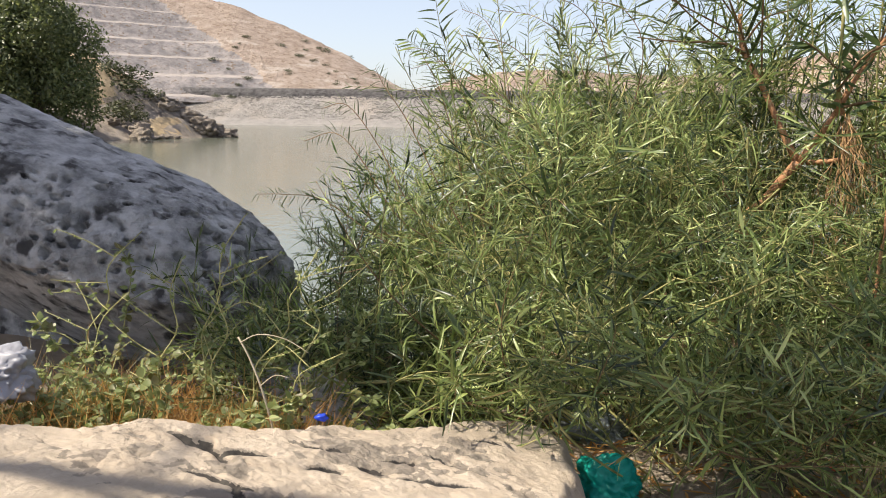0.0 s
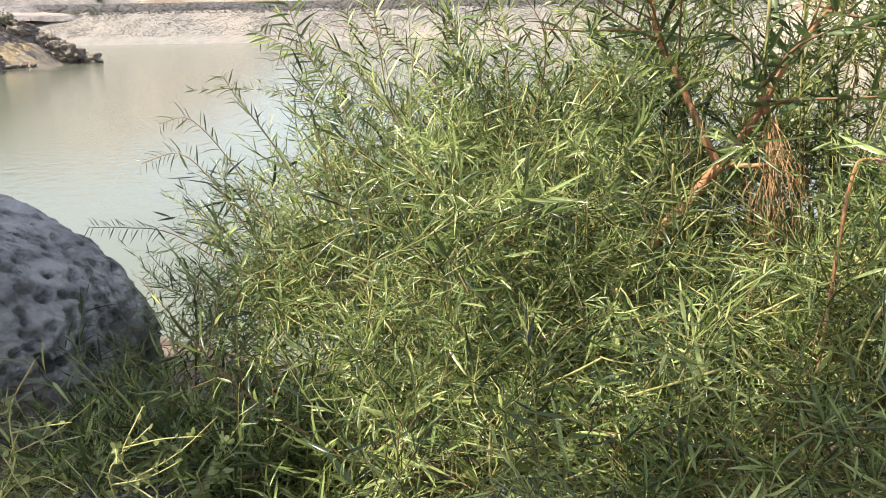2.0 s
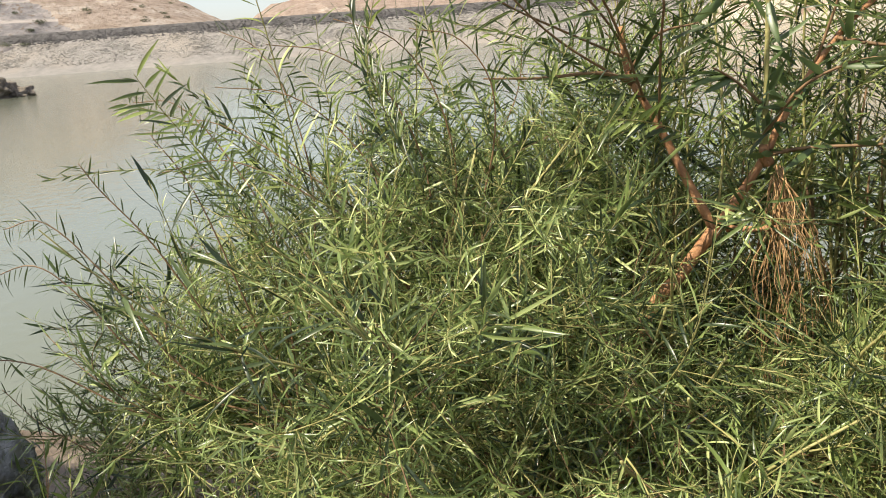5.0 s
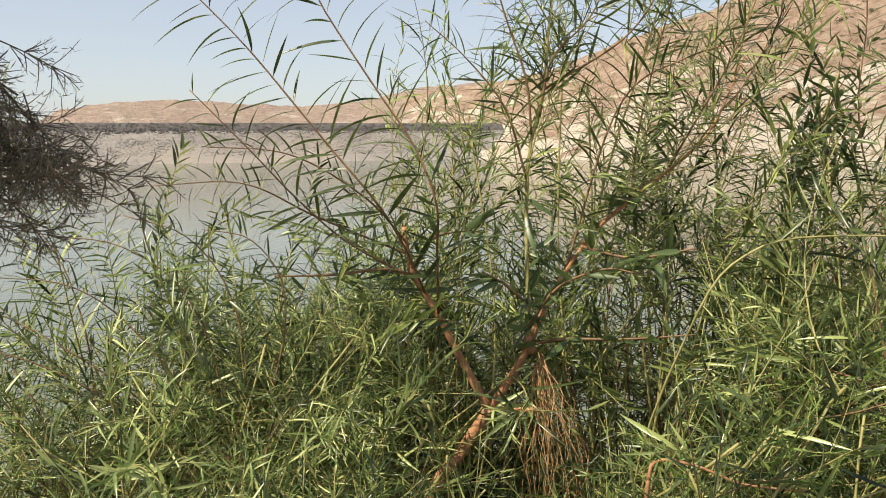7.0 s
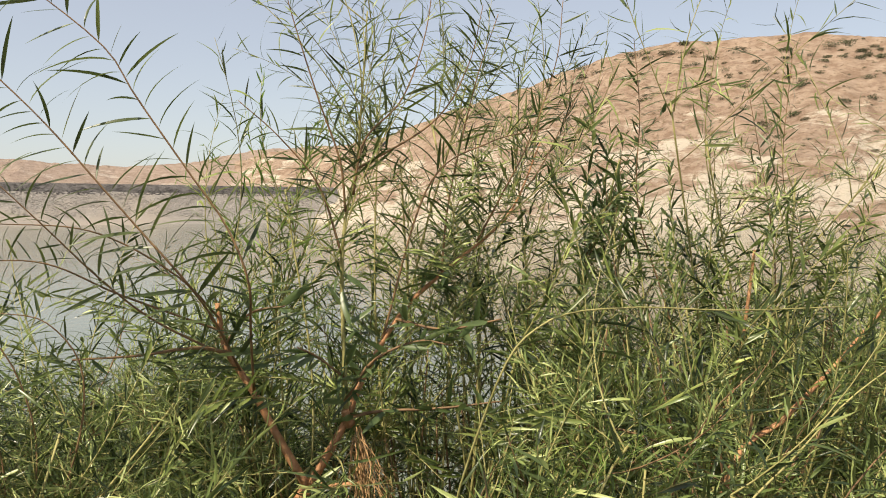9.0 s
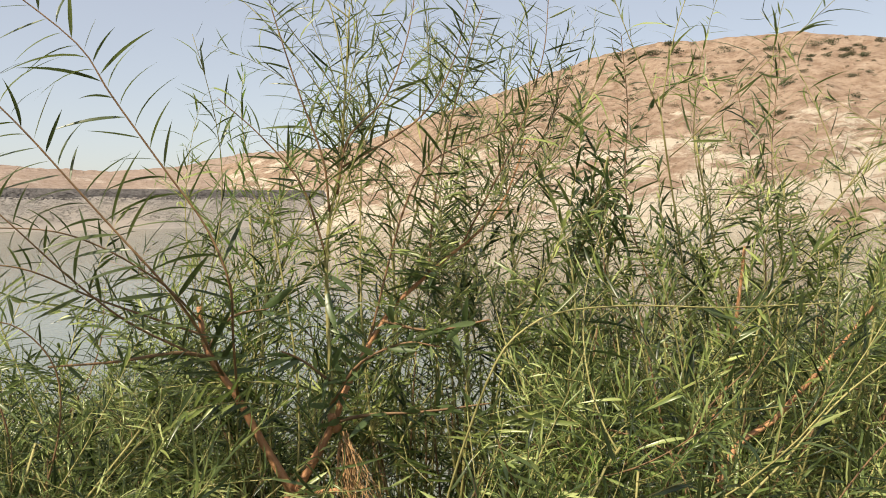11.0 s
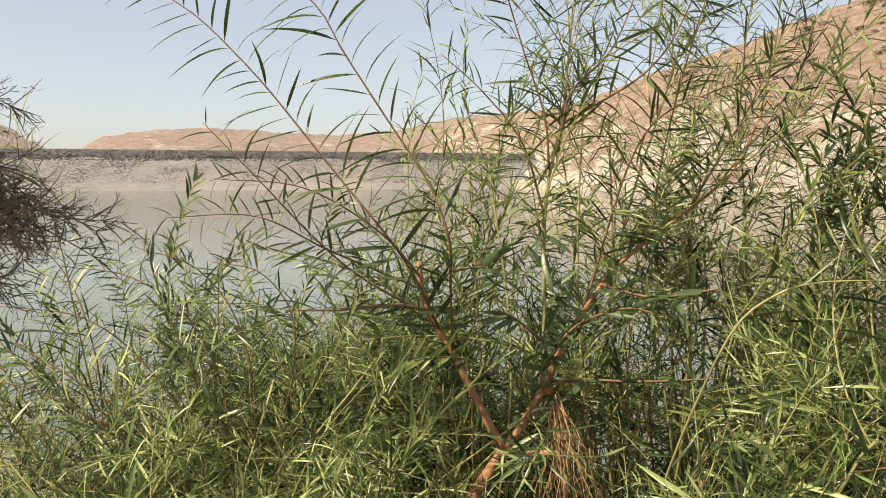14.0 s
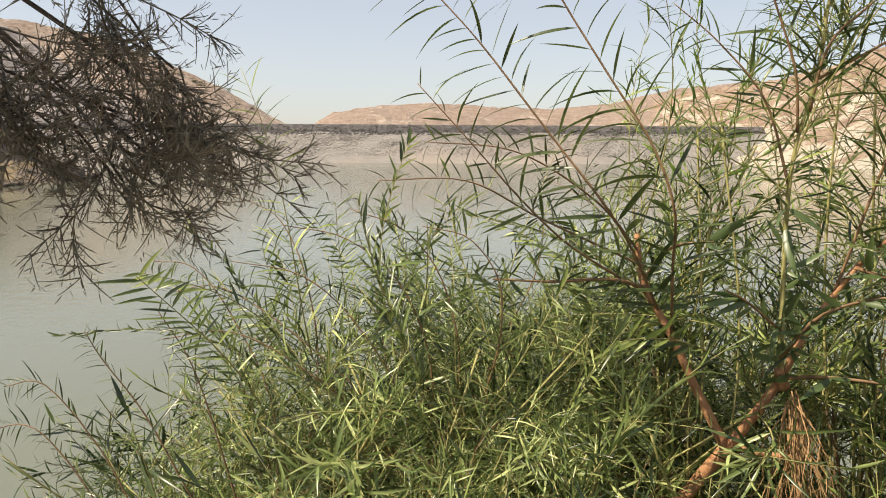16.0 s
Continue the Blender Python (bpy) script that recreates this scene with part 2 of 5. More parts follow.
def tube(verts, faces, pts, radii, sides=6):
    """Adds a tapered tube along the points."""
    first = len(verts)
    n = len(pts)
    for i, (c, r) in enumerate(zip(pts, radii)):
        a, b = pts[max(0, i - 1)], pts[min(n - 1, i + 1)]
        t = (b - a).normalized()
        u = t.orthogonal().normalized() if i == 0 else (u - t * u.dot(t)).normalized()
        w = t.cross(u)
        for k in range(sides):
            an = 2 * math.pi * k / sides
            verts.append(tuple(c + (u * math.cos(an) + w * math.sin(an)) * r))
    for i in range(n - 1):
        for k in range(sides):
            a, b = first + i * sides + k, first + i * sides + (k + 1) % sides
            faces.append((a, b, b + sides, a + sides))
    faces.append(tuple(first + (n - 1) * sides + k for k in range(sides)))
    faces.append(tuple(first + sides - 1 - k for k in range(sides)))


def smooth_path(ctrl, n):
    """A Catmull-Rom curve through the control points."""
    c = [Vector(p) for p in ctrl]
    c = [c[0] * 2 - c[1]] + c + [c[-1] * 2 - c[-2]]
    out = []
    segs = len(c) - 3
    for i in range(n):
        s = i / (n - 1) * segs
        k = min(int(s), segs - 1)
        f = s - k
        p0, p1, p2, p3 = c[k:k + 4]
        out.append(0.5 * ((2 * p1) + (p2 - p0) * f + (2 * p0 - 5 * p1 + 4 * p2 - p3) * f * f + (3 * p1 - p0 - 3 * p2 + p3) * f ** 3))
    return out


def blade(verts, faces, b, d, nrm, length, width, droop, fold=0.25, seg=4):
    """A narrow leaf with a folded midrib: base b, direction d, face normal nrm."""
    d = d.normalized()
    s = d.cross(nrm).normalized()
    nn = s.cross(d)
    first = len(verts)
    verts.append(tuple(b))
    for i in range(1, seg):
        f = i / seg
        c = b + d * (length * f) - nn * (droop * length * f * f)
        w = width * 0.5 * (math.sin(math.pi * f ** 0.75) ** 0.8)
        verts.extend((tuple(c + s * w), tuple(c - nn * (w * fold * 2)), tuple(c - s * w)))
    verts.append(tuple(b + d * length - nn * (droop * length)))
    last = len(verts) - 1
    faces.extend(((first, first + 2, first + 1), (first, first + 3, first + 2)))
    for i in range(seg - 2):
        o = first + 1 + 3 * i
        faces.extend(((o, o + 1, o + 4, o + 3), (o + 1, o + 2, o + 5, o + 4)))
    o = first + 1 + 3 * (seg - 2)
    faces.extend(((o, o + 1, last), (o + 1, o + 2, last)))


# ---- ground, water and hills ----
def shore_y(x):
    """The near shoreline: y of the water's edge."""
    if x < -3:
        return 2.6 + (-3 - x) * 0.84
    return 2.65 + 0.12 * math.sin(x * 1.7) + (max(0.0, x - 6) * 0.5)


def ground_z(x, y):
    r = math.hypot(x, y)
    d = shore_y(x) - y
    if r > 90:
        far = min(1.0, (r - 95) / 150)
        inside = -1.5 + 0 * far
        land = 2.5 + 3 * fbm(x * 0.01, y * 0.01)
        return land if d > 0 or r > 260 else inside
    if d < 0:
        return max(-1.5, d * 0.3)
    z = 0.56 * (1 - math.exp(-d * 0.62)) if d < 4 else 0.515
    z += 0.02 * max(0.0, d - 3.5) ** 1.1 if d > 3.5 else 0
    z += 0.035 * fbm(x * 1.5, y * 1.5) * min(1, d * 2) + 0.012 * fbm(x * 7, y * 7, 3) * min(1, d * 2)
    return min(z, 5.0)


def build_ground():
    rad = [0.0] + [0.12 * 1.052 ** i for i in range(175)] + [1500.0, 3500.0]
    na = 220
    verts, faces = [], []
    for r in rad[1:]:
        for k in range(na):
            a = 2 * math.pi * k / na
            x, y = r * math.sin(a), 1.0 + r * math.cos(a)
            verts.append((x, y, ground_z(x, y)))
    for i in range(len(rad) - 2):
        for k in range(na):
            k2 = (k + 1) % na
            faces.append((i * na + k, (i + 1) * na + k, (i + 1) * na + k2, i * na + k2))
    faces.append(tuple(range(na)))
    ob = new("ground", mesh_from("ground", verts, faces, [M_SOIL]))
    tagged(ob, "brown stony shore soil sloping into the lake", "ground", kind="structure")


build_ground()


def build_water():
    verts, faces = [], []
    xs = [-230 + 5 * i for i in range(93)]
    ys = [1.2 + (i / 60) ** 2 * 230 for i in range(61)]
    for y in ys:
        for x in xs:
            verts.append((x, y, 0.0))
    w = len(xs)
    for j in range(len(ys) - 1):
        for i in range(w - 1):
            faces.append((j * w + i, j * w + i + 1, (j + 1) * w + i + 1, (j + 1) * w + i))
    tagged(new("water", mesh_from("water", verts, faces, [M_WATER])), "calm murky grey-green reservoir water with faint ripples", "water", kind="structure")


build_water()


def polar_hill(name, bearings, ridge, near, far, low_el, power, rough, mats, label, gully=0.0, nb=260, nr=70, terraces=None):
    """A hillside seen from the shore: ridge gives the height angle of the skyline at each bearing, near and far the distances of foot and ridge."""
    b0, b1 = bearings
    verts, faces, idx = [], [], []
    for i in range(nb + 1):
        b = b0 + (b1 - b0) * i / nb
        E = interp(b, ridge)
        rn, rf = interp(b, near), interp(b, far)
        for j in range(nr + 8):
            s = j / nr
            r = rn + (rf - rn) * s
            x, y = r * math.sin(radians(b)), r * math.cos(radians(b))
            if s <= 1:
                e = low_el + (E - low_el) * s ** power
                g = gully * abs(noise.noise((b * 0.45 + 0.4 * fbm(x * .03, y * .03), s * 1.3, 5.0))) * math.sin(math.pi * min(1, s * 1.02))
                e += rough * (fbm(x * 0.05, y * 0.05, 2.0) * 0.6 + fbm(x * 0.22, y * 0.22, 7.0, 4) * 0.25) * min(1, s * 6) * (1 - 0.75 * s) - g
                if s > 0.9:
                    e += 0.12 * fbm(x * 0.15, y * 0.15, 3.0, 4)
                z = 1.72 + r * math.tan(radians(e))
                if terraces:
                    z = terraces(b, z, x, y)
            else:
                z = zr - (s - 1) * (rf - rn) * 0.35
            zr = z if s <= 1 else zr
            verts.append((x, y, z))
    h = nr + 8
    for i in range(nb):
        for j in range(h - 1):
            a = i * h + j
            faces.append((a, a + h, a + h + 1, a + 1))
    ob = new(name, mesh_from(name, verts, faces, mats))
    return tagged(ob, label, "hill", kind="structure")


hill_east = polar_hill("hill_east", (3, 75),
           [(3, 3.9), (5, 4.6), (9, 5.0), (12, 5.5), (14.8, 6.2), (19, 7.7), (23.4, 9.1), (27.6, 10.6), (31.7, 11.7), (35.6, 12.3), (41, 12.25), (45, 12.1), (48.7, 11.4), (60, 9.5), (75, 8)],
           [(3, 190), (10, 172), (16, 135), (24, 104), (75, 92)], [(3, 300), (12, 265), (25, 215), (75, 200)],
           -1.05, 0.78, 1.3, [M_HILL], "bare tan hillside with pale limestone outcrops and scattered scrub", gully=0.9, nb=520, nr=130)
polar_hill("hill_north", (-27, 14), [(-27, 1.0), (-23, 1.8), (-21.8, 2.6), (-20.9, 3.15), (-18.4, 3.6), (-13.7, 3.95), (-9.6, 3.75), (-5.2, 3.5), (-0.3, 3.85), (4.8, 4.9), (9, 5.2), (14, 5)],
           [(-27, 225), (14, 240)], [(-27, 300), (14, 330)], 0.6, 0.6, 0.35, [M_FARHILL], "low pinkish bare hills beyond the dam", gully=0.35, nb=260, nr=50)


def quarry_edge(z):
    """Bearing at which the quarry ends at height z."""
    return -34.9 - 0.267 * (z - 14) + 0.5 * fbm(z * 0.3, 1.0, 3.0, 3)


STEP, STEP0 = 5.6, 12.3


def quarry_steps(b, z, x, y):
    k = max(0.0, min(1.0, (quarry_edge(z) - b) / 0.5))
    q = (z - STEP0) / STEP
    f = q - math.floor(q)
    t = math.floor(q) + (f / 0.45 * 0.15 if f < 0.45 else 0.15 + (f - 0.45) / 0.55 * 0.85)
    return z * (1 - k) + (STEP0 + STEP * t + 0.25 * fbm(x * 0.3, y * 0.3, z * 0.3, 3)) * k


def quarry_tone(p):
    b = math.degrees(math.atan2(p.center.x, p.center.y))
    if b > quarry_edge(p.center.z) - 0.25:
        return 0
    f = ((p.center.z - STEP0) / STEP) % 1.0
    return 2 if f < 0.13 + 0.09 * fbm(p.center.x * 0.12, p.center.y * 0.12, p.center.z, 3) or f > 0.985 else 1


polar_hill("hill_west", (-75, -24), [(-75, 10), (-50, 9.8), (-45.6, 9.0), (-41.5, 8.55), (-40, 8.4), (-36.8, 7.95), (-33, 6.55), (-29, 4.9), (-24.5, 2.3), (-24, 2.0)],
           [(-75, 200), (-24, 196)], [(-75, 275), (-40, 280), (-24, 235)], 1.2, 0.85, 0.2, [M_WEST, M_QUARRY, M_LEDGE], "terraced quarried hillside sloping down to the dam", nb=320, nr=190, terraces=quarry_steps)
hw = bpy.data.objects["hill_west"].data
hw.polygons.foreach_set("material_index", [quarry_tone(p) for p in hw.polygons])

# ---- dam ----
DAM_YAW, DAM_NEAR, DAM_Z = -14.0, 166.0, 9.2


def dam_point(u, v, z):
    """u along the dam, v away from the shore."""
    a = radians(DAM_YAW)
    return (u * math.cos(a) + v * math.sin(a), -u * math.sin(a) + v * math.cos(a), z)


def build_dam():
    dam = base("dam", dam_point(0, 180, 0), "rockfill embankment dam with a dark stone crest", "dam", kind="structure")
    inv = Matrix.Translation(-dam.location)
    verts, faces = [], []
    prof = [(150, -1.5), (160, -0.6), (DAM_NEAR, 0.05), (170, 1.3), (174, 2.9), (178, 4.7), (181, 6.1), (183.2, 7.2)]
    us = [-150 + i * 2.0 for i in range(118)]
    for u in us:
        for v, z in prof:
            dz = 0.25 * fbm(u * 0.2, v * 0.5, 1.0, 4) if z > 0 else 0
            verts.append(inv @ Vector(dam_point(u, v, z + dz)))
    h = len(prof)
    for i in range(len(us) - 1):
        for j in range(h - 1):
            a = i * h + j
            faces.append((a, a + h, a + h + 1, a + 1))
    part("upstream_face", mesh_from("upstream_face", verts, faces, [M_DAMFACE]), dam, "pale gravel and stone facing")
    verts, faces = [], []
    prof = [(183.1, 7.0), (184.2, 8.4), (185.0, DAM_Z), (192, DAM_Z), (200, 5)]
    for u in us:
        for v, z in prof:
            verts.append(inv @ Vector(dam_point(u, v, z + 0.08 * fbm(u * 0.5, v, 4.0, 3))))
    h = len(prof)
    faces = []
    for i in range(len(us) - 1):
        for j in range(h - 1):
            a = i * h + j
            faces.append((a, a + h, a + h + 1, a + 1))
    part("crest", mesh_from("crest", verts, faces, [M_CREST]), dam, "dark stone crest")
    # loose riprap stones
    rr = random.Random(3)
    verts, faces, idx = [], [], []
    ico = [(0, 0, 1), (.9, 0, .4), (.28, .85, .4), (-.72, .53, .4), (-.72, -.53, .4), (.28, -.85, .4), (.72, .53, -.4), (-.28, .85, -.4), (-.9, 0, -.4), (-.28, -.85, -.4), (.72, -.53, -.4), (0, 0, -1)]
    icf = [(0, 1, 2), (0, 2, 3), (0, 3, 4), (0, 4, 5), (0, 5, 1), (1, 6, 2), (2, 7, 3), (3, 8, 4), (4, 9, 5), (5, 10, 1), (6, 7, 2), (7, 8, 3), (8, 9, 4), (9, 10, 5), (10, 6, 1)]
    for i in range(20000):
        u = rr.uniform(-140, 80)
        v = 170.5 + 14.4 * rr.random() ** 0.8
        z = np.interp(v, [166, 170, 174, 178, 181, 183.2, 185], [0.05, 1.3, 2.9, 4.7, 6.1, 7.2, 9.15])
        sz = rr.uniform(0.11, 0.26) * (1.25 if z > 6.5 else 1)
        o = len(verts)
        for p in ico:
            q = dam_point(u + p[0] * sz * rr.uniform(.7, 1.2), v + p[1] * sz * rr.uniform(.7, 1.2), z + p[2] * sz * 0.5 + 0.02)
            verts.append(inv @ Vector(q))
        faces.extend(tuple(o + k for k in f) for f in icf)
        idx.extend([1 if z > 6.6 else 0] * len(icf))
    ob = part("riprap", mesh_from("riprap", verts, faces, [M_RIPRAP, M_CREST], smooth=False, index=idx), dam, "loose riprap stones")
    ob["kind"] = "stuff"


build_dam()


# ---- headland with tree ----
def headland_z(x, y):
    edge = interp(y, [(5, -24), (18, -28), (25, -30), (32, -31.2), (38, -31.9), (41, -32.2), (42.6, -34.3), (45, -41), (50, -60), (60, -90)]) + 0.9 * fbm(x * 0.25, y * 0.25, 9)
    d = edge - x
    if d < 0:
        return max(-1.2, d * 0.5)
    rise = interp(y, [(0, 0.35), (31, 0.4), (35, 0.8), (38.5, 0.85), (42, 0.42), (44, 0.3), (50, 0.2)])
    z = rise * interp(d, [(0, 0), (1, 0.9), (2, 1.5), (3.2, 2.7), (4.5, 3.9), (6, 5.0), (9, 6.2), (30, 8.0), (80, 9.0)])
    return z + 0.35 * fbm(x * 0.4, y * 0.4, 2) * min(1, d) + 0.5 * abs(fbm(x * 0.9, y * 0.9, 5)) * min(1, d * 0.7) * math.exp(-d / 4)


def build_headland():
    verts, faces, idx = [], [], []
    xs = [-95 + 66 * (i / 130) ** 0.7 for i in range(131)]
    ys = [4 + 48 * j / 110 for j in range(111)]
    for y in ys:
        for x in xs:
            verts.append((x, y, headland_z(x, y)))
    w = len(xs)
    for j in range(len(ys) - 1):
        for i in range(w - 1):
            faces.append((j * w + i, j * w + i + 1, (j + 1) * w + i + 1, (j + 1) * w + i))
            z = headland_z(xs[i], ys[j])
            z2 = headland_z(xs[i] - 0.8, ys[j])
            idx.append(1 if abs(z2 - z) > 0.42 and z < 3.2 or ys[j] < 33 and 0 < z < 2.2 + 1.2 * fbm(xs[i] * 0.4, ys[j] * 0.4, 4.0) else 0)
    tagged(new("headland", mesh_from("headland", verts, faces, [M_HEAD, M_ROCK_DARK], index=idx)), "rocky tan headland running out into the lake", "headland", kind="structure")


build_headland()


def rock_mesh(name, size, seed, mats, sub=3, rough=0.25, freq=1.2, pits=0.0, pit_freq=8.0, square=0.0, shear=0.0, overhang=0.0, sag=0.0, lean=0.0, holes=0.0):
    """A weathered rock: a sphere pushed by noise at several scales, with optional pits."""
    bm = bmesh.new()
    bmesh.ops.create_icosphere(bm, subdivisions=sub, radius=1.0)
    for v in bm.verts:
        p = v.co.copy()
        q = p * freq + Vector((seed * 3.1, seed * 1.7, seed * 0.9))
        k = 1 + rough * noise.fractal(q, 1.0, 2.0, 4) + 0.06 * rough * noise.fractal(q * 7, 0.8, 2.0, 4)
        if square:
            p = p * (abs(p.x) ** square + abs(p.y) ** square + abs(p.z) ** square) ** (-1 / square)
        if overhang and p.y < 0 and p.z < 0.4:
            p.y = min(p.y + overhang * (0.4 - p.z), max(p.y, -0.05))
        x = p.x * size[0]
        z = p.z * size[2] - shear * x + sag * x * x
        p = Vector((x + lean * z, p.y * size[1], z)) * k
        if pits:
            c = noise.noise(p * pit_freq + Vector((seed, 0, 0))) + 0.5 * noise.noise(p * pit_freq * 2.3)
            zone = noise.noise(p * pit_freq * 0.22 + Vector((0, seed, 4.0)))
            edge = 0.42 - 0.75 * zone
            if c > edge:
                p *= 1 - pits * min(1, (c - edge) * 2.5)
            p *= 1 + 0.35 * pits * noise.noise(Vector((p.x * 2.0, p.y * 2.0, p.z * 7.0)) + Vector((seed, 2, 0)))
            p *= 1 + 0.02 * noise.fractal(p * 9, 0.7, 2.0, 5)
        if holes:
            q = p + 0.022 * noise.noise_vector(p * 11)
            near = noise.voronoi(Vector((q.x * 19, q.y * 19, q.z * 25)))[0][0]
            shoulder = max(0.0, min(1.0, (p.x - 0.25) / 0.3)) * max(0.0, min(1.0, (p.z + 0.12) / 0.12))
            many = 0.13 + 0.26 * noise.noise(p * 2.6 + Vector((seed, 1, 2))) + 0.20 * shoulder
            if near < many:
                p -= v.normal * holes * (0.6 + 0.6 * shoulder) * (1 - (near / many) ** 4)
        v.co = p
    me = bpy.data.meshes.new(name)
    bm.to_mesh(me)
    bm.free()
    for m in mats:
        me.materials.append(m)
    me.polygons.foreach_set("use_smooth", [True] * len(me.polygons))
    return me


rr = random.Random(11)
rock_data = [rock_mesh("headland_rock", (1, 0.8, 0.6), i, [M_ROCK_DARK], 4, 0.6, 2.0) for i in range(4)]
for i in range(26):
    t = i / 25
    x, y = -35.3 + 3.5 * t ** 0.8 + rr.uniform(-.6, .4), 38.8 + 2.7 * t + rr.uniform(-1.0, .5)
    k = rr.uniform(0.5, 1.0) * (1.25 - 0.5 * t)
    ob = new("headland_rock", rock_data[i % 4])
    ob.matrix_basis = pose(x, y, max(0, headland_z(x, y)) * 0.8 + 0.1, 0, 0, rr.uniform(0, 360)) @ Matrix.Diagonal((k, k, k * 0.9, 1))
    tagged(ob, "dark weathered rock at the tip of the headland", "rock", "rocks on the headland tip")


for i in range(14):
    y = rr.uniform(24, 38)
    x = interp(y, [(24, -29.6), (32, -30.6), (38, -31.2)]) - rr.uniform(-0.2, 2.4)
    k = rr.uniform(0.35, 0.8)
    ob = new("headland_rock", rock_data[i % 4])
    ob.matrix_basis = pose(x, y, max(0, headland_z(x, y)), 0, rr.uniform(-20, 20), rr.uniform(0, 360)) @ Matrix.Diagonal((k, k, k * 0.9, 1))
    tagged(ob, "dark weathered rock along the headland bank", "rock", "rocks along the headland bank")


def crown_mesh(name, clumps, per, leaf, seed, m):
    """A crown of many small leaves gathered into uneven clumps: (x, y, z, radius)."""
    r = random.Random(seed)
    verts, faces = [], []
    for cx, cy, cz, cr in clumps:
        for _ in range(int(per * cr * cr)):
            d = Vector((r.gauss(0, 1), r.gauss(0, 1), r.gauss(0, 0.8))).normalized() * cr * r.uniform(0.35, 1.0) ** 0.5
            d *= 1 + 0.35 * noise.noise(d * 1.7 + Vector((cx, cy, cz)))
            c = Vector((cx, cy, cz)) + d
            a = Vector((r.uniform(-1, 1), r.uniform(-1, 1), r.uniform(-1, 1))).normalized()
            b = a.orthogonal().normalized()
            s = leaf * r.uniform(0.6, 1.3)
            o = len(verts)
            verts.extend((tuple(c - a * s), tuple(c + b * s * 0.45), tuple(c + a * s), tuple(c - b * s * 0.45)))
            faces.append((o, o + 1, o + 2, o + 3))
    return mesh_from(name, verts, faces, [m], smooth=False)


def build_tree(x, y, height, spread, seed, label):
    r = random.Random(seed)
    z0 = headland_z(x, y) - 0.2
    tree = base("tree", (x, y, z0), label, "tree")
    verts, faces = [], []
    top = Vector((0.4, 0.2, height * 0.72))
    tube(verts, faces, smooth_path([(0, 0, 0), (0.15, -0.1, height * 0.2), (0.0, 0.1, height * 0.45), tuple(top)], 14), [0.34 - 0.02 * i for i in range(14)], 8)
    part("trunk", mesh_from("trunk", verts, faces, [M_TRUNK]), tree)
    clumps = []
    for i in range(11):
        a, h = i * 2.4, height * (0.22 + 0.055 * i)
        rad = spread * (0.95 - 0.055 * i) * r.uniform(0.65, 1.05)
        end = Vector((math.cos(a) * rad, math.sin(a) * rad, h + r.uniform(0.2, 1.0)))
        verts, faces = [], []
        tube(verts, faces, smooth_path([(0, 0, h * 0.7), tuple(end * 0.5 + Vector((0, 0, h * 0.4))), tuple(end)], 8), [0.13 - 0.013 * k for k in range(8)], 6)
        part("limb", mesh_from("limb", verts, faces, [M_TRUNK]), tree)
        clumps.append((*end, r.uniform(0.9, 1.5)))
        clumps.append((*(end * 0.6 + Vector((r.uniform(-.6, .6), r.uniform(-.6, .6), h * 0.5))), r.uniform(0.9, 1.6)))
    for i in range(44):
        a, f = r.uniform(0, 6.28), 1.5 * r.random() ** 0.5
        clumps.append((math.cos(a) * spread * 0.6 * f, math.sin(a) * spread * 0.6 * f, height * r.uniform(0.08, 1.0) * (1.15 - 0.35 * f), r.uniform(0.8, 1.4)))
    part("crown", crown_mesh("crown", clumps, 430, 0.10, seed, M_TREE), tree, "dense dark green leaves")


build_tree(-32.2, 26.7, 7.4, 2.7, 5, "dense dark green tree on the rocky headland")
build_tree(-34.9, 25.0, 7.0, 3.0, 9, "dense dark green tree on the rocky headland")

bush_data = []
for i in range(4):
    r = random.Random(40 + i)
    bush_data.append(crown_mesh("scrub", [(r.uniform(-.5, .5), r.uniform(-.4, .4), r.uniform(0.1, .35), r.uniform(0.35, 0.6)) for _ in range(6)], 260, 0.085, 60 + i, M_BUSH))


def scrub(x, y, z, k, group):
    ob = new("scrub_bush", bush_data[R.randrange(4)])
    ob.matrix_basis = pose(x, y, z, 0, 0, R.uniform(0, 360)) @ Matrix.Diagonal((k * 1.25, k * 1.25, k * 0.85, 1))
    tagged(ob, "small round olive-green scrub bush on bare ground", "bush", group)


for x, y, k in ((-35.6, 36.2, 1.7), (-36.8, 37.2, 1.5), (-34.6, 35.0, 1.2), (-37.6, 36.4, 1.6), (-34.0, 33.5, 1.3), (-33.6, 34.8, 0.9), (-35.2, 38.0, 0.9)):
    scrub(x, y, headland_z(x, y), k, "bushes on the headland")
hill_rows = {}
for v in hill_east.data.vertices:
    b = math.degrees(math.atan2(v.co.x, v.co.y))
    hill_rows.setdefault(round(b * 2), []).append(v.co)
for row in hill_rows.values():
    row.sort(key=lambda c: math.hypot(c.x, c.y))
for i in range(280):
    b = R.uniform(20, 54) if i < 190 else R.uniform(34, 54)
    row = hill_rows.get(round(b * 2))
    if row:
        f = 0.25 + 0.75 * R.random() ** 0.45
        c = row[min(len(row) - 1, int(len(row) * 0.93 * f))]
        scrub(c.x, c.y, c.z - 0.1, (0.5 + 1.5 * R.random() ** 2.5) * (1.25 if f > 0.9 else 0.9), "bushes on the bare hill")

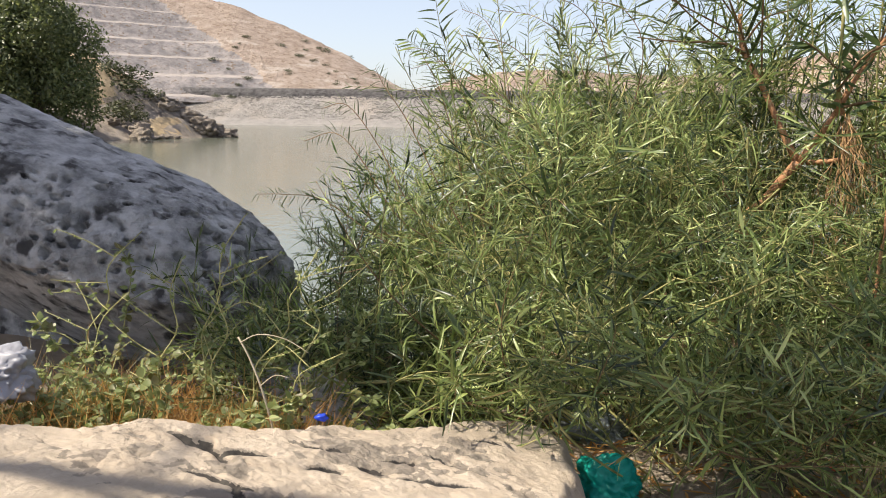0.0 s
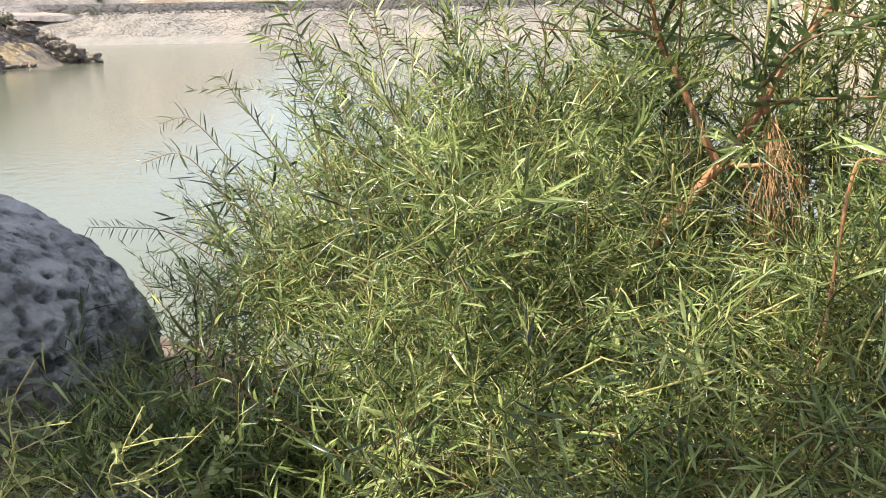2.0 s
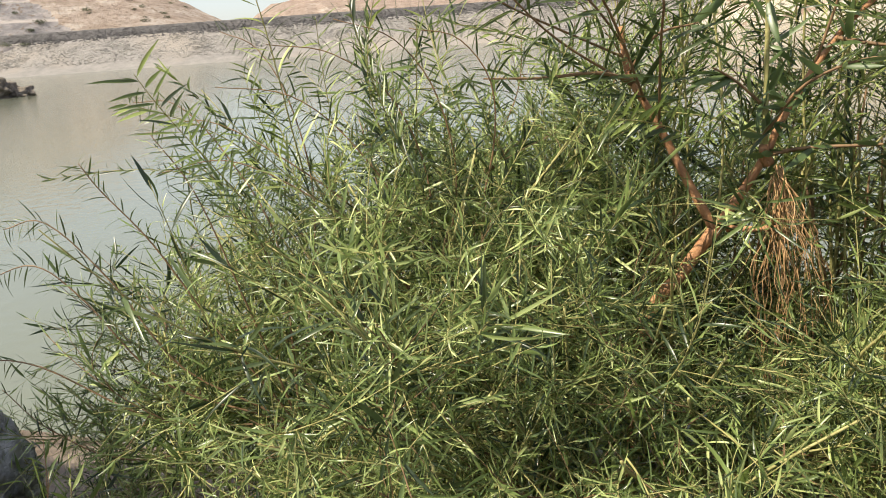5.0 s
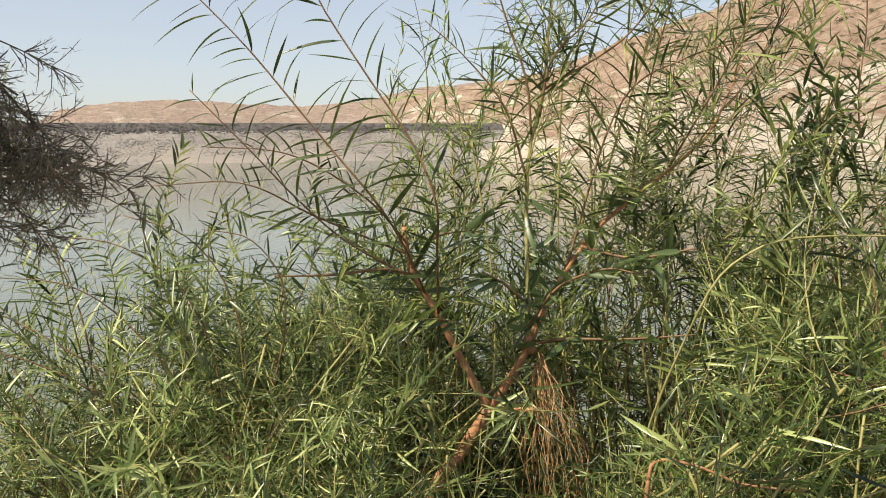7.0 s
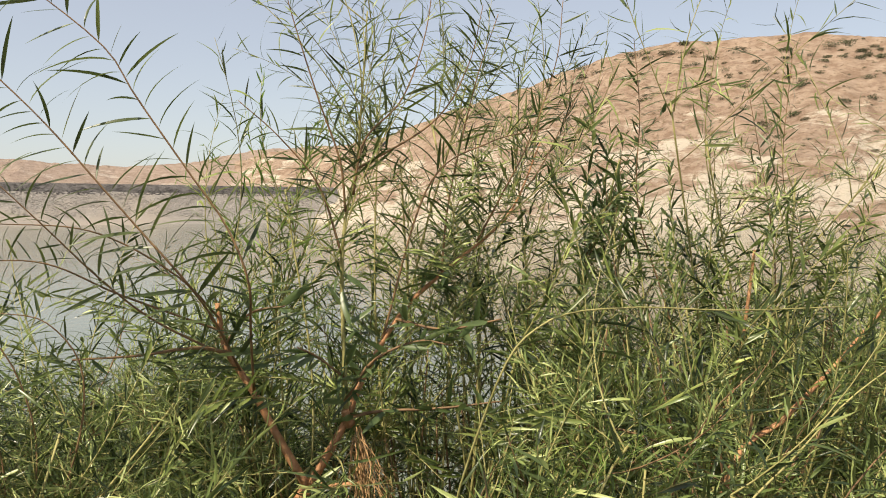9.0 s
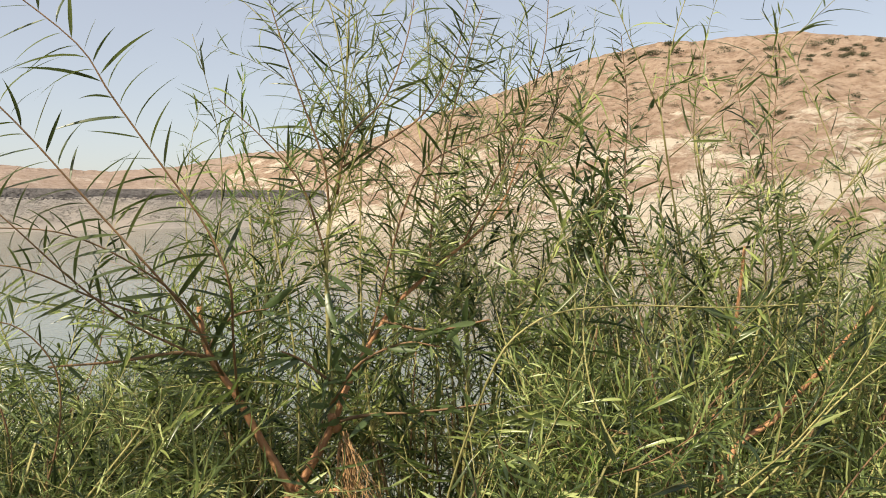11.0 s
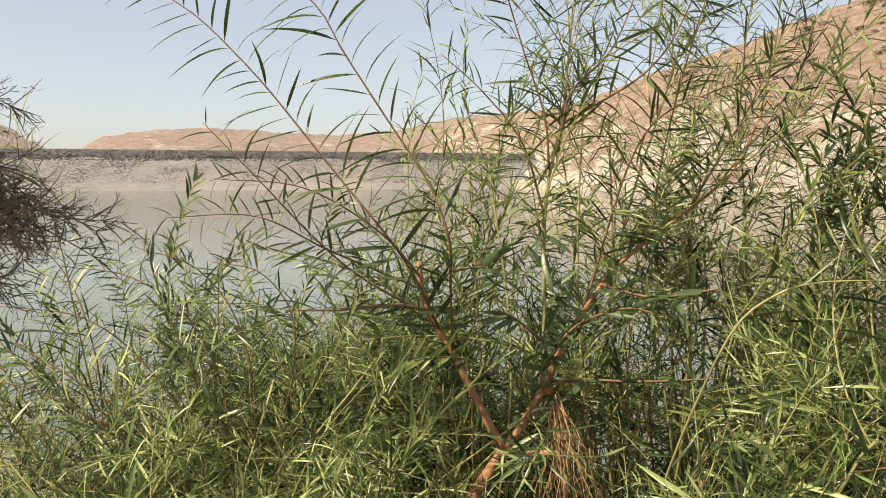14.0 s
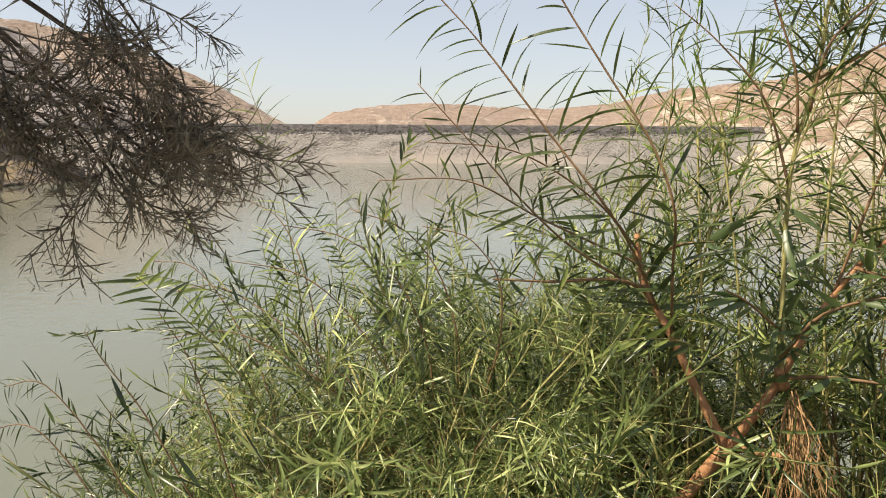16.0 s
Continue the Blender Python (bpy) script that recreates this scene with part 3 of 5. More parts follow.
west_rows = {}
for v in hw.vertices:
    b = math.degrees(math.atan2(v.co.x, v.co.y))
    if b > -44:
        west_rows.setdefault(round(b * 2), []).append(v.co)
for i in range(34):
    row = west_rows.get(round(R.uniform(-38, -26) * 2))
    if row:
        c = row[int(len(row) * 0.6 * R.random())]
        scrub(c.x, c.y, c.z - 0.1, R.uniform(0.8, 1.7), "bushes on the quarried hill")

# ---- boulders on the shore ----
big = new("boulder", rock_mesh("boulder", (1.125, 0.474, 0.51), 2.0, [M_BOULDER], 8, 0.04, 1.8, 0.022, 15.0, square=3.0, shear=0.31, overhang=1.05, sag=0.067, lean=0.103, holes=0.034))
big.matrix_basis = pose(-2.443, 1.306, 0.655, 0, 0, 3.3)
tagged(big, "large pitted grey limestone boulder on the lake shore", "boulder")


SLAB_EDGE = [(-1.12, -0.62), (-0.96, -0.36), (-0.81, -0.09), (-0.735, 0.02), (-0.675, 0.12), (-0.59, 0.23), (-0.57, 0.32), (-0.485, 0.43), (-0.425, 0.52), (-0.385, 0.66), (-0.335, 0.765), (-0.245, 0.785), (-0.185, 0.72), (-0.15, 0.58), (-0.12, 0.42), (-0.07, 0.2), (0.0, -0.15), (0.02, -0.5), (-0.1, -0.72), (-0.7, -0.76)]
# hollows and cracks: x, y, half length, half width, depth, turn
SLAB_HOLLOWS = [(-0.615, 0.056, 0.030, 0.011, 0.026, -0.1), (-0.568, 0.050, 0.045, 0.007, 0.024, -0.55), (-0.532, 0.070, 0.032, 0.013, 0.028, 0.5), (-0.428, 0.120, 0.024, 0.012, 0.034, 0.9), (-0.388, 0.190, 0.021, 0.015, 0.036, 0.3),
                (-0.495, -0.030, 0.045, 0.005, 0.014, 0.1), (-0.45, -0.05, 0.03, 0.004, 0.012, -0.8), (-0.375, 0.262, 0.030, 0.006, 0.014, 0.9), (-0.29, 0.22, 0.05, 0.006, 0.016, 0.6), (-0.33, 0.33, 0.03, 0.007, 0.014, -0.4), (-0.47, 0.20, 0.035, 0.006, 0.012, 0.8), (-0.30, 0.52, 0.03, 0.008, 0.014, 0.2)]


def slab_mesh():
    """A long tilted limestone slab: an uneven outline, a weathered top with hollows and cracks whose shade is coloured
    in, fine relief, and rounded flanks.
    """
    step = 0.0042
    fine = [step / 2 * i for i in range(int(0.9 / step))]
    xs = [-1.2 + 0.02 * i for i in range(18)] + [-0.84 + step * i for i in range(int(0.14 / step))] + [-0.7 + v for v in fine] + [-0.25 + step * i for i in range(int(0.33 / step))]
    ys = [-0.85 + 0.02 * i for i in range(34)] + [-0.17 + step * i for i in range(int(0.07 / step))] + [-0.1 + v for v in fine] + [0.35 + step * i for i in range(int(0.5 / step))]
    edge = [(p.x, p.y) for p in smooth_path([(x, y, 0) for x, y in SLAB_EDGE + SLAB_EDGE[:1]], 120)]
    ex, ey = np.array([p[0] for p in edge]), np.array([p[1] for p in edge])
    X, Y = np.meshgrid(xs, ys)
    near = np.full(X.shape, 9.0)
    inside = np.zeros(X.shape, bool)
    for a in range(len(edge)):
        b = (a + 1) % len(edge)
        dx, dy = ex[b] - ex[a], ey[b] - ey[a]
        f = np.clip(((X - ex[a]) * dx + (Y - ey[a]) * dy) / max(1e-9, dx * dx + dy * dy), 0, 1)
        near = np.minimum(near, np.hypot(X - ex[a] - f * dx, Y - ey[a] - f * dy))
        inside ^= ((ey[a] > Y) != (ey[b] > Y)) & (X < dx * (Y - ey[a]) / (dy if abs(dy) > 1e-9 else 1e-9) + ex[a])
    D = np.where(inside, near, -near)
    verts, wear_shade = [], []
    for j, y in enumerate(ys):
        for i, x in enumerate(xs):
            d = D[j, i] + 0.03 * fbm(x * 9, y * 9, 8.0, 4)
            z = 0.662 - 0.134 * x - 0.2196 * y
            if d > -0.03:
                z += 0.008 * fbm(x * 4.2, y * 4.2, 1.0) + 0.004 * fbm(x * 17, y * 17, 2.0, 5) + 0.0018 * fbm(x * 60, y * 60, 5.0, 3)
                worn_shade = 0.72 + 1.7 * fbm(x * 5 + 3, y * 5, 6.0) - 3.4 * math.hypot(x + 0.38, (y - 0.16) * 0.8) + 0.9 * fbm(x * 24, y * 24, 3.0, 3)
                worn_shade = max(0.0, min(0.75, worn_shade))
                z -= 0.014 * worn_shade * max(0.0, fbm(x * 30, y * 30, 4.0, 5))
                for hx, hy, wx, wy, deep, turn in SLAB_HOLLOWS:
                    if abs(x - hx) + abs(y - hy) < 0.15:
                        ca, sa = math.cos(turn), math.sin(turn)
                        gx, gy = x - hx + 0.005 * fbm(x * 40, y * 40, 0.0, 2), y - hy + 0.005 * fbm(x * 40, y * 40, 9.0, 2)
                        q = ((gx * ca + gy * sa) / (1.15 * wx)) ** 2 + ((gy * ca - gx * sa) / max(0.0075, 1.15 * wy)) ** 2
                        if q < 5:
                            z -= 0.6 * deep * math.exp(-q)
                            worn_shade = max(worn_shade, 1.7 - q)
            else:
                worn_shade = 0.5
            if d < 0.03:
                g = min(1.0, (0.03 - d) / 0.08)
                z -= 0.42 * (1 - math.sqrt(max(0.0, 1 - g * g)))
            verts.append((x, y, z))
            wear_shade.append(min(1.0, worn_shade))
    w = len(xs)
    faces, tone = [], []
    for j in range(len(ys) - 1):
        for i in range(w - 1):
            if max(D[j, i], D[j + 1, i + 1], D[j, i + 1], D[j + 1, i]) > -0.06:
                o = j * w + i
                faces.append((o, o + 1, o + w + 1, o + w))
                worn_shade = (wear_shade[o] + wear_shade[o + 1] + wear_shade[o + w] + wear_shade[o + w + 1]) / 4
                # tone 2 paints shade into hollows, tone 1 is grey weathering
                tone.append(2 if worn_shade > 0.8 else 1 if worn_shade > 0.40 + 0.25 * fbm(verts[o][0] * 70, verts[o][1] * 70, 1.0, 3) else 0)
    return mesh_from("rock_slab", verts, faces, [M_SLAB, M_SLAB_GREY, M_HOLE_SHADE], index=tone)


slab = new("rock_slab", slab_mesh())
tagged(slab, "sunlit pale cream limestone slab with dark cracks and hollows", "rock")
small = new("rock", rock_mesh("rock", (0.25, 0.15, 0.125), 8.0, [M_BOULDER], 6, 0.22, 1.4, 0.03, 14.0))
small.matrix_basis = pose(-0.82, 0.70, 0.465, 0, 10, -30)
tagged(small, "small grey pitted rock beside the weeds", "rock")

# ---- willow thicket ----
def dress(verts, faces, pts, r, leaf_len, leaf_w, step, spread, bare, seg):
    """Narrow leaves set alternately along a stem."""
    n = len(pts)
    length = sum((b - a).length for a, b in zip(pts, pts[1:]))
    s, k = bare * length, r.randrange(9)
    while s < length:
        f = s / length
        i = min(n - 2, int(f * (n - 1)))
        p = pts[i].lerp(pts[i + 1], f * (n - 1) - i)
        t = (pts[i + 1] - pts[i]).normalized()
        side = (Matrix.Rotation(k * 2.4 + r.uniform(-.6, .6), 3, t) @ t.orthogonal()).normalized()
        el = radians(spread - 6 + r.uniform(-28, 36) - 15 * f)
        d = t * math.cos(el) + side * math.sin(el)
        ln = leaf_len * r.uniform(0.4, 1.4) * (1.0 if f < 0.75 else 1.25 - f * 0.6)
        nrm = (t - d * t.dot(d)).normalized() + Vector((r.uniform(-.6, .6), r.uniform(-.6, .6), r.uniform(-.4, .4)))
        blade(verts, faces, p, d, nrm, ln, leaf_w * r.uniform(0.6, 1.45) * (ln / leaf_len) ** 0.5, r.uniform(-0.5, 1.0), 0.2, seg)
        s += step * r.uniform(0.6, 1.4)
        k += 1


def shoot_mesh(name, length, seed, leaf_len=0.085, leaf_w=0.0062, step=0.017, arch=0.3, leaf_m=None, stem_m=None, bare=0.12, spread=50, twigs=0, seg=4):
    """A leafy shoot along +z: a thin arching stem, side twigs and narrow leaves."""
    r = random.Random(seed)
    verts, faces = [], []
    n = 12
    bend = Vector((arch, r.uniform(-.12, .12), 0)) * length
    lines = [[Vector((bend.x * f * f, bend.y * f * f + 0.014 * math.sin(5 * f + seed), length * (f - 0.18 * arch * f * f))) for f in (i / (n - 1) for i in range(n))]]
    for k in range(twigs):
        f = r.uniform(0.15, 0.75)
        c = lines[0][int(f * (n - 1))]
        a = k * 2.4 + r.uniform(-.7, .7)
        ln = length * r.uniform(0.22, 0.5)
        out = Vector((math.cos(a), math.sin(a), r.uniform(0.2, 1.2))).normalized()
        sag = Vector((r.uniform(-.2, .2), r.uniform(-.2, .2), r.uniform(-.35, .3)))
        lines.append([c + (out * g + sag * g * g) * ln for g in (0, .2, .4, .6, .8, 1)])
    for q, pts in enumerate(lines):
        m = len(pts)
        r0 = 0.0024 if q == 0 else 0.0014
        tube(verts, faces, pts, [r0 * (1 - 0.7 * i / (m - 1)) for i in range(m)], 4 if q == 0 else 3)
    stem_faces = len(faces)
    for q, pts in enumerate(lines):
        dress(verts, faces, pts, r, leaf_len * (1 if q == 0 else 0.85), leaf_w, step, spread, bare if q == 0 else 0.05, seg)
    return mesh_from(name, verts, faces, [leaf_m or M_LEAF, stem_m or M_TWIG], index=[1] * stem_faces + [0] * (len(faces) - stem_faces))


SHOOTS = [shoot_mesh("leafy_shoot", 0.30 + 0.06 * (i % 5), i, arch=0.12 + 0.2 * (i % 4), step=0.0132 + 0.003 * (i % 3), leaf_len=0.060 + 0.009 * (i % 4), leaf_w=0.0034 + 0.0008 * (i % 4), twigs=4 + i % 3, seg=4,
                     stem_m=M_TWIG_RED if i % 5 == 2 else M_TWIG) for i in range(16)]
BROADER = [shoot_mesh("leafy_shoot", 0.30 + 0.06 * (i % 4), 15 + i, arch=0.15 + 0.2 * (i % 4), step=0.019 + 0.003 * (i % 3), leaf_len=0.082 + 0.012 * (i % 3), leaf_w=0.0053 + 0.0010 * (i % 4), twigs=3, seg=5,
                      stem_m=M_TWIG) for i in range(10)]
# shoots in the darkened leaf tone, for thicket parts that read as shade
SHADED = [shoot_mesh("leafy_shoot", 0.30 + 0.06 * (i % 5), 30 + i, arch=0.12 + 0.2 * (i % 4), step=0.0135 + 0.003 * (i % 3), leaf_len=0.070 + 0.011 * (i % 4), leaf_w=0.0050 + 0.0006 * (i % 3), twigs=3 + i % 3, seg=3,
                  leaf_m=M_LEAF_WAND, stem_m=M_TWIG_RED if i % 3 == 1 else M_TWIG) for i in range(10)]
WITHERED = [shoot_mesh("withered_shoot", 0.26 + 0.05 * i, 140 + i, arch=0.3, step=0.024, leaf_len=0.06, leaf_w=0.0055, twigs=5, seg=4, leaf_m=M_WITHER, stem_m=M_TWIG_RED) for i in range(3)]
YOUNG = [shoot_mesh("young_shoot", 0.36 + 0.05 * i, 50 + i, arch=0.15, leaf_m=M_LEAF_YOUNG, leaf_len=0.06, leaf_w=0.005, step=0.011, spread=40) for i in range(4)]
DARK = [shoot_mesh("broad_shoot", 0.24 + 0.04 * i, 70 + i, arch=0.2, leaf_m=M_LEAF_DARK, stem_m=M_TWIG_RED, leaf_len=0.072, leaf_w=0.0135, step=0.019) for i in range(4)]
SPARSE = [shoot_mesh("sparse_shoot", 0.55 + 0.08 * i, 90 + i, arch=0.2 + 0.08 * i, leaf_len=0.115, leaf_w=0.0064, step=0.021, spread=58, leaf_m=M_LEAF_WAND) for i in range(4)]


def aim_z(p, d, twist, k):
    """Places a shoot that was made along +z: foot at p, growing along d."""
    q = Vector((0, 0, 1)).rotation_difference(d.normalized())
    return Matrix.Translation(p) @ q.to_matrix().to_4x4() @ Matrix.Rotation(twist, 4, "Z") @ Matrix.Diagonal((k, k, k, 1))


def limb(parent, pts, r0, r1, m, name="limb", sides=7, n=None):
    n = n or max(8, 5 * len(pts))
    path = smooth_path(pts, n)
    verts, faces = [], []
    off = parent.location
    path = [p - off for p in path]
    tube(verts, faces, path, [(r0 + (r1 - r0) * (i / (n - 1)) ** 0.8) * (1 + 0.10 * noise.noise((i * 0.9, r0 * 90, 0))) for i in range(n)], sides)
    part(name, mesh_from(name, verts, faces, [m]), parent)
    return path


LIT_TRUNK = [Vector(p) for p in ((0.16, 1.82, 0.92), (0.22, 1.83, 1.0), (0.275, 1.83, 1.08), (0.22, 1.84, 1.18), (0.17, 1.85, 1.28), (0.12, 1.86, 1.38), (0.33, 1.82, 1.17), (0.38, 1.82, 1.28), (0.46, 1.82, 1.42))]


def hides_trunk(q):
    """Whether a point stands before the forked trunk, or in the sun's way to it, where the thicket leaves a gap."""
    if 0.7 < q.y < 1.95 and abs(q.x - 0.155 * q.y) < 0.02 + 0.10 * q.y and q.z > 1.58 - 0.37 * q.y:
        return True
    for p in LIT_TRUNK:
        v = q - p
        s = v.dot(sun_from)
        if 0.03 < s < 1.1 and (v - sun_from * s).length < 0.038:
            return True
    return False


def willow(root, targets, seed, label, count, kinds, spread=0.85, rise=0.14, r0=0.0034, stems=M_TWIG, along=(0.3, 1.0), size=(0.75, 1.25)):
    """A shrub: limbs that arch from the root to the targets, carrying leafy shoots."""
    r = random.Random(seed)
    sh = base("willow_shrub", root, label, "shrub", "willow shrubs on the shore")
    paths = []
    for t in targets:
        t = Vector(t)
        ro = Vector(root) + Vector((r.uniform(-.1, .1), r.uniform(-.1, .1), -0.03))
        mid = ro.lerp(t, 0.5) + Vector((r.uniform(-.2, .2), r.uniform(-.16, .16), 0.10 * (t - ro).length))
        paths.append(limb(sh, [tuple(ro), tuple(mid), tuple(t)], r0 * r.uniform(.7, 1.2), 0.0025, stems, n=14, sides=5))
    for i in range(count):
        p = paths[i % len(paths)]
        f = along[0] + (along[1] - along[0]) * r.random() ** 0.8
        k = f * (len(p) - 1)
        j = min(int(k), len(p) - 2)
        c = p[j].lerp(p[j + 1], k - j)
        t = (p[j + 1] - p[j]).normalized()
        d = t * 0.45 + Vector((r.gauss(0, spread), r.gauss(0, spread), r.gauss(rise, 0.4)))
        e = c + sh.location
        tip = e + d.normalized() * 0.3
        if any(hides_trunk(q) for q in (e, e.lerp(tip, 0.5), tip)) and r.random() < 0.94:
            continue
        if min(e.z, tip.z) < 0.64 and e.x > -0.35 and e.y < 1.35 and r.random() < (0.6 if e.x < 0.15 else 0.2):
            continue
        data = kinds[r.randrange(len(kinds))]
        part(data.name.split(".")[0], data, sh, m=aim_z(c, d, r.uniform(0, 6.28), r.uniform(*size)))
    return sh


def spread_targets(n, xr, yr, ztop, seed, zlow=0.55):
    r = random.Random(seed)
    out = []
    for i in range(n):
        x, y = r.uniform(*xr), r.uniform(*yr)
        top = interp(x, ztop)
        out.append((x, y, zlow + (top - zlow) * r.random() ** 0.7))
    return out


TOP = [(-1.2, 0.82), (-0.95, 1.08), (-0.6, 1.26), (-0.2, 1.31), (0.3, 1.30), (1.0, 1.35), (2.0, 1.4), (3.0, 1.45)]
G = ground_z
willow((-0.62, 1.75, G(-0.62, 1.75)), spread_targets(18, (-1.12, -0.1), (1.25, 2.35), TOP, 1), 21, "bushy willow shrub with narrow grey-green leaves at the water's edge", 195, SHOOTS)
willow((-0.15, 1.55, G(-0.15, 1.55)), spread_targets(16, (-0.6, 0.45), (1.0, 2.1), TOP, 2), 22, "bushy willow shrub with narrow grey-green leaves at the water's edge", 160, SHOOTS)
willow((0.0, 2.2, G(0, 2.2)), spread_targets(14, (-0.7, 0.9), (1.9, 2.9), TOP, 3), 23, "bushy willow shrub with narrow grey-green leaves at the water's edge", 190, SHOOTS + SHADED[:4])
willow((0.75, 1.75, G(0.75, 1.75)), spread_targets(16, (0.3, 1.4), (1.15, 2.4), TOP, 4), 24, "tall willow shrub with red twigs and narrow leaves", 200, SHOOTS + SHADED[:4])
willow((1.35, 1.5, G(1.35, 1.5)), spread_targets(16, (0.8, 2.1), (0.9, 2.2), TOP, 5), 25, "tall willow shrub with red twigs and narrow leaves", 200, SHOOTS + YOUNG[:1])
willow((1.9, 2.1, G(1.9, 2.1)), spread_targets(14, (1.2, 3.0), (1.5, 2.9), TOP, 6), 26, "tall willow shrub with red twigs and narrow leaves", 230, SHOOTS)
willow((0.45, 0.95, G(0.45, 0.95)), spread_targets(12, (0.0, 1.1), (0.62, 1.3), [(-1, 0.7), (0, 0.85), (1.2, 1.0)], 7, 0.5), 27, "low willow shrub with long narrow leaves over leaf litter", 110, SHADED + BROADER[:3] + WITHERED[:1], size=(0.6, 1.0))

BACKTOP = [(-0.8, 0.75), (0.0, 1.05), (3.0, 1.15)]
willow((-0.2, 2.5, G(-0.2, 2.5)), spread_targets(14, (-0.75, 0.6), (2.1, 2.8), BACKTOP, 11, 0.2), 41, "dense willow shrub standing at the water's edge", 160, SHADED, rise=0.2, along=(0.1, 1.0), size=(1.0, 1.5))
willow((1.0, 2.5, G(1.0, 2.5)), spread_targets(14, (0.3, 1.8), (2.1, 2.9), BACKTOP, 12, 0.2), 42, "dense willow shrub standing at the water's edge", 160, SHADED, rise=0.2, along=(0.1, 1.0), size=(1.0, 1.5))
willow((2.2, 2.3, G(2.2, 2.3)), spread_targets(14, (1.5, 3.2), (1.9, 2.9), BACKTOP, 13, 0.2), 43, "dense willow shrub standing at the water's edge", 160, SHADED, rise=0.2, along=(0.1, 1.0), size=(1.0, 1.5))
willow((-1.0, 1.85, G(-1.0, 1.85)), spread_targets(12, (-1.45, -0.75), (1.55, 2.2), [(-1.5, 0.72), (-0.7, 1.16)], 14, 0.45), 44, "sparse willow shrub leaning out over the water", 85, SHOOTS, along=(0.3, 1.0), size=(0.6, 1.0))
willow((-0.92, 0.95, G(-0.92, 0.95)), spread_targets(12, (-1.28, -0.55), (0.68, 1.15), [(-1.3, 0.60), (-0.5, 0.66)], 15, 0.46), 45, "low drooping willow shrub in the boulder's shade", 150, SHADED, rise=0.0, along=(0.25, 1.0), size=(0.6, 1.0))
willow((-0.45, 1.75, G(-0.45, 1.75)), spread_targets(16, (-1.0, 0.02), (1.5, 2.0), [(-1.0, 1.14), (-0.6, 1.34), (0.0, 1.40)], 16, 1.0), 46, "upper willow wands with narrow leaves rising over the thicket", 85, SHOOTS + SPARSE, rise=0.2, along=(0.55, 1.0), size=(0.42, 0.75))
LOWTOP = [(-1.3, 0.48), (-0.9, 0.58), (-0.5, 0.78), (0.0, 0.9), (1.0, 1.0), (2.0, 1.15)]
willow((-0.62, 1.38, G(-.62, 1.38)), spread_targets(14, (-0.98, -0.3), (0.85, 1.5), LOWTOP, 8, 0.42), 28, "low spreading willow shrub with drooping narrow leaves", 74, SHOOTS[:8] + BROADER + WITHERED[:2], rise=0.0, along=(0.2, 1.0), size=(0.6, 0.95))
willow((-0.12, 1.28, G(-.12, 1.28)), spread_targets(14, (-0.5, 0.35), (0.80, 1.4), LOWTOP, 9, 0.45), 29, "low spreading willow shrub with drooping narrow leaves", 70, SHOOTS[:8] + BROADER + WITHERED, rise=0.05, along=(0.2, 1.0), size=(0.6, 0.95))
willow((1.0, 1.1, G(1.0, 1.1)), spread_targets(14, (0.5, 1.8), (0.7, 1.5), LOWTOP, 10, 0.5), 30, "low spreading willow shrub with drooping narrow leaves", 130, SHADED + BROADER[:4] + WITHERED, rise=0.1, along=(0.2, 1.0), size=(0.6, 0.95))

willow((0.02, 0.98, G(0.02, 0.98)), [(-0.34, 0.70, 0.66), (-0.26, 0.62, 0.72), (-0.14, 0.64, 0.70), (-0.02, 0.66, 0.70), (-0.42, 0.84, 0.68), (0.12, 0.68, 0.68), (-0.2, 0.8, 0.8), (0.25, 0.72, 0.66), (0.4, 0.75, 0.7)], 47, "low willow shoots drooping over the end of the slab", 70, SHADED + BROADER[:4], 0.6, -0.1, along=(0.45, 1.0), size=(0.55, 0.85))
willow((0.62, 1.4, G(0.62, 1.4)), [(0.50, 1.2, 1.20), (0.58, 1.18, 1.24), (0.66, 1.2, 1.26), (0.76, 1.22, 1.28), (0.85, 1.25, 1.25)], 48, "bushy willow shrub tipped with bright yellow-green young shoots", 26, YOUNG, 0.7, 0.15, along=(0.75, 1.0), size=(0.35, 0.6))
willow((0.15, 1.5, G(0.15, 1.5)), spread_targets(14, (-0.1, 0.5), (1.2, 1.6), [(-1, 1.0), (1, 1.05)], 17, 0.72), 49, "bushy willow shrub before the forked trunk", 80, SHOOTS, 0.8, 0.05, along=(0.6, 1.0), size=(0.55, 0.85))
willow((-0.3, 1.35, G(-0.3, 1.35)), spread_targets(14, (-0.62, 0.02), (0.95, 1.25), [(-1, 0.9), (0, 1.05)], 18, 0.72), 50, "bushy willow shrub with sunlit narrow leaves", 60, SHOOTS, 0.8, 0.05, along=(0.6, 1.0), size=(0.5, 0.8))
willow((-0.08, 1.65, G(-0.08, 1.65)), spread_targets(14, (-0.34, 0.14), (1.3, 1.62), [(-1, 1.2), (1, 1.24)], 19, 1.05), 60, "bushy willow shrub with sunlit narrow leaves beside the trunk", 60, SHOOTS, 0.8, 0.05, along=(0.7, 1.0), size=(0.45, 0.7))
willow((0.25, 2.05, G(0.25, 2.05)), spread_targets(16, (-0.12, 0.62), (1.98, 2.15), [(-1, 1.3), (1, 1.36)], 20, 1.0), 61, "bushy willow shrub close behind the forked trunk", 90, SHOOTS, 0.8, 0.15, along=(0.65, 1.0), size=(0.45, 0.75))

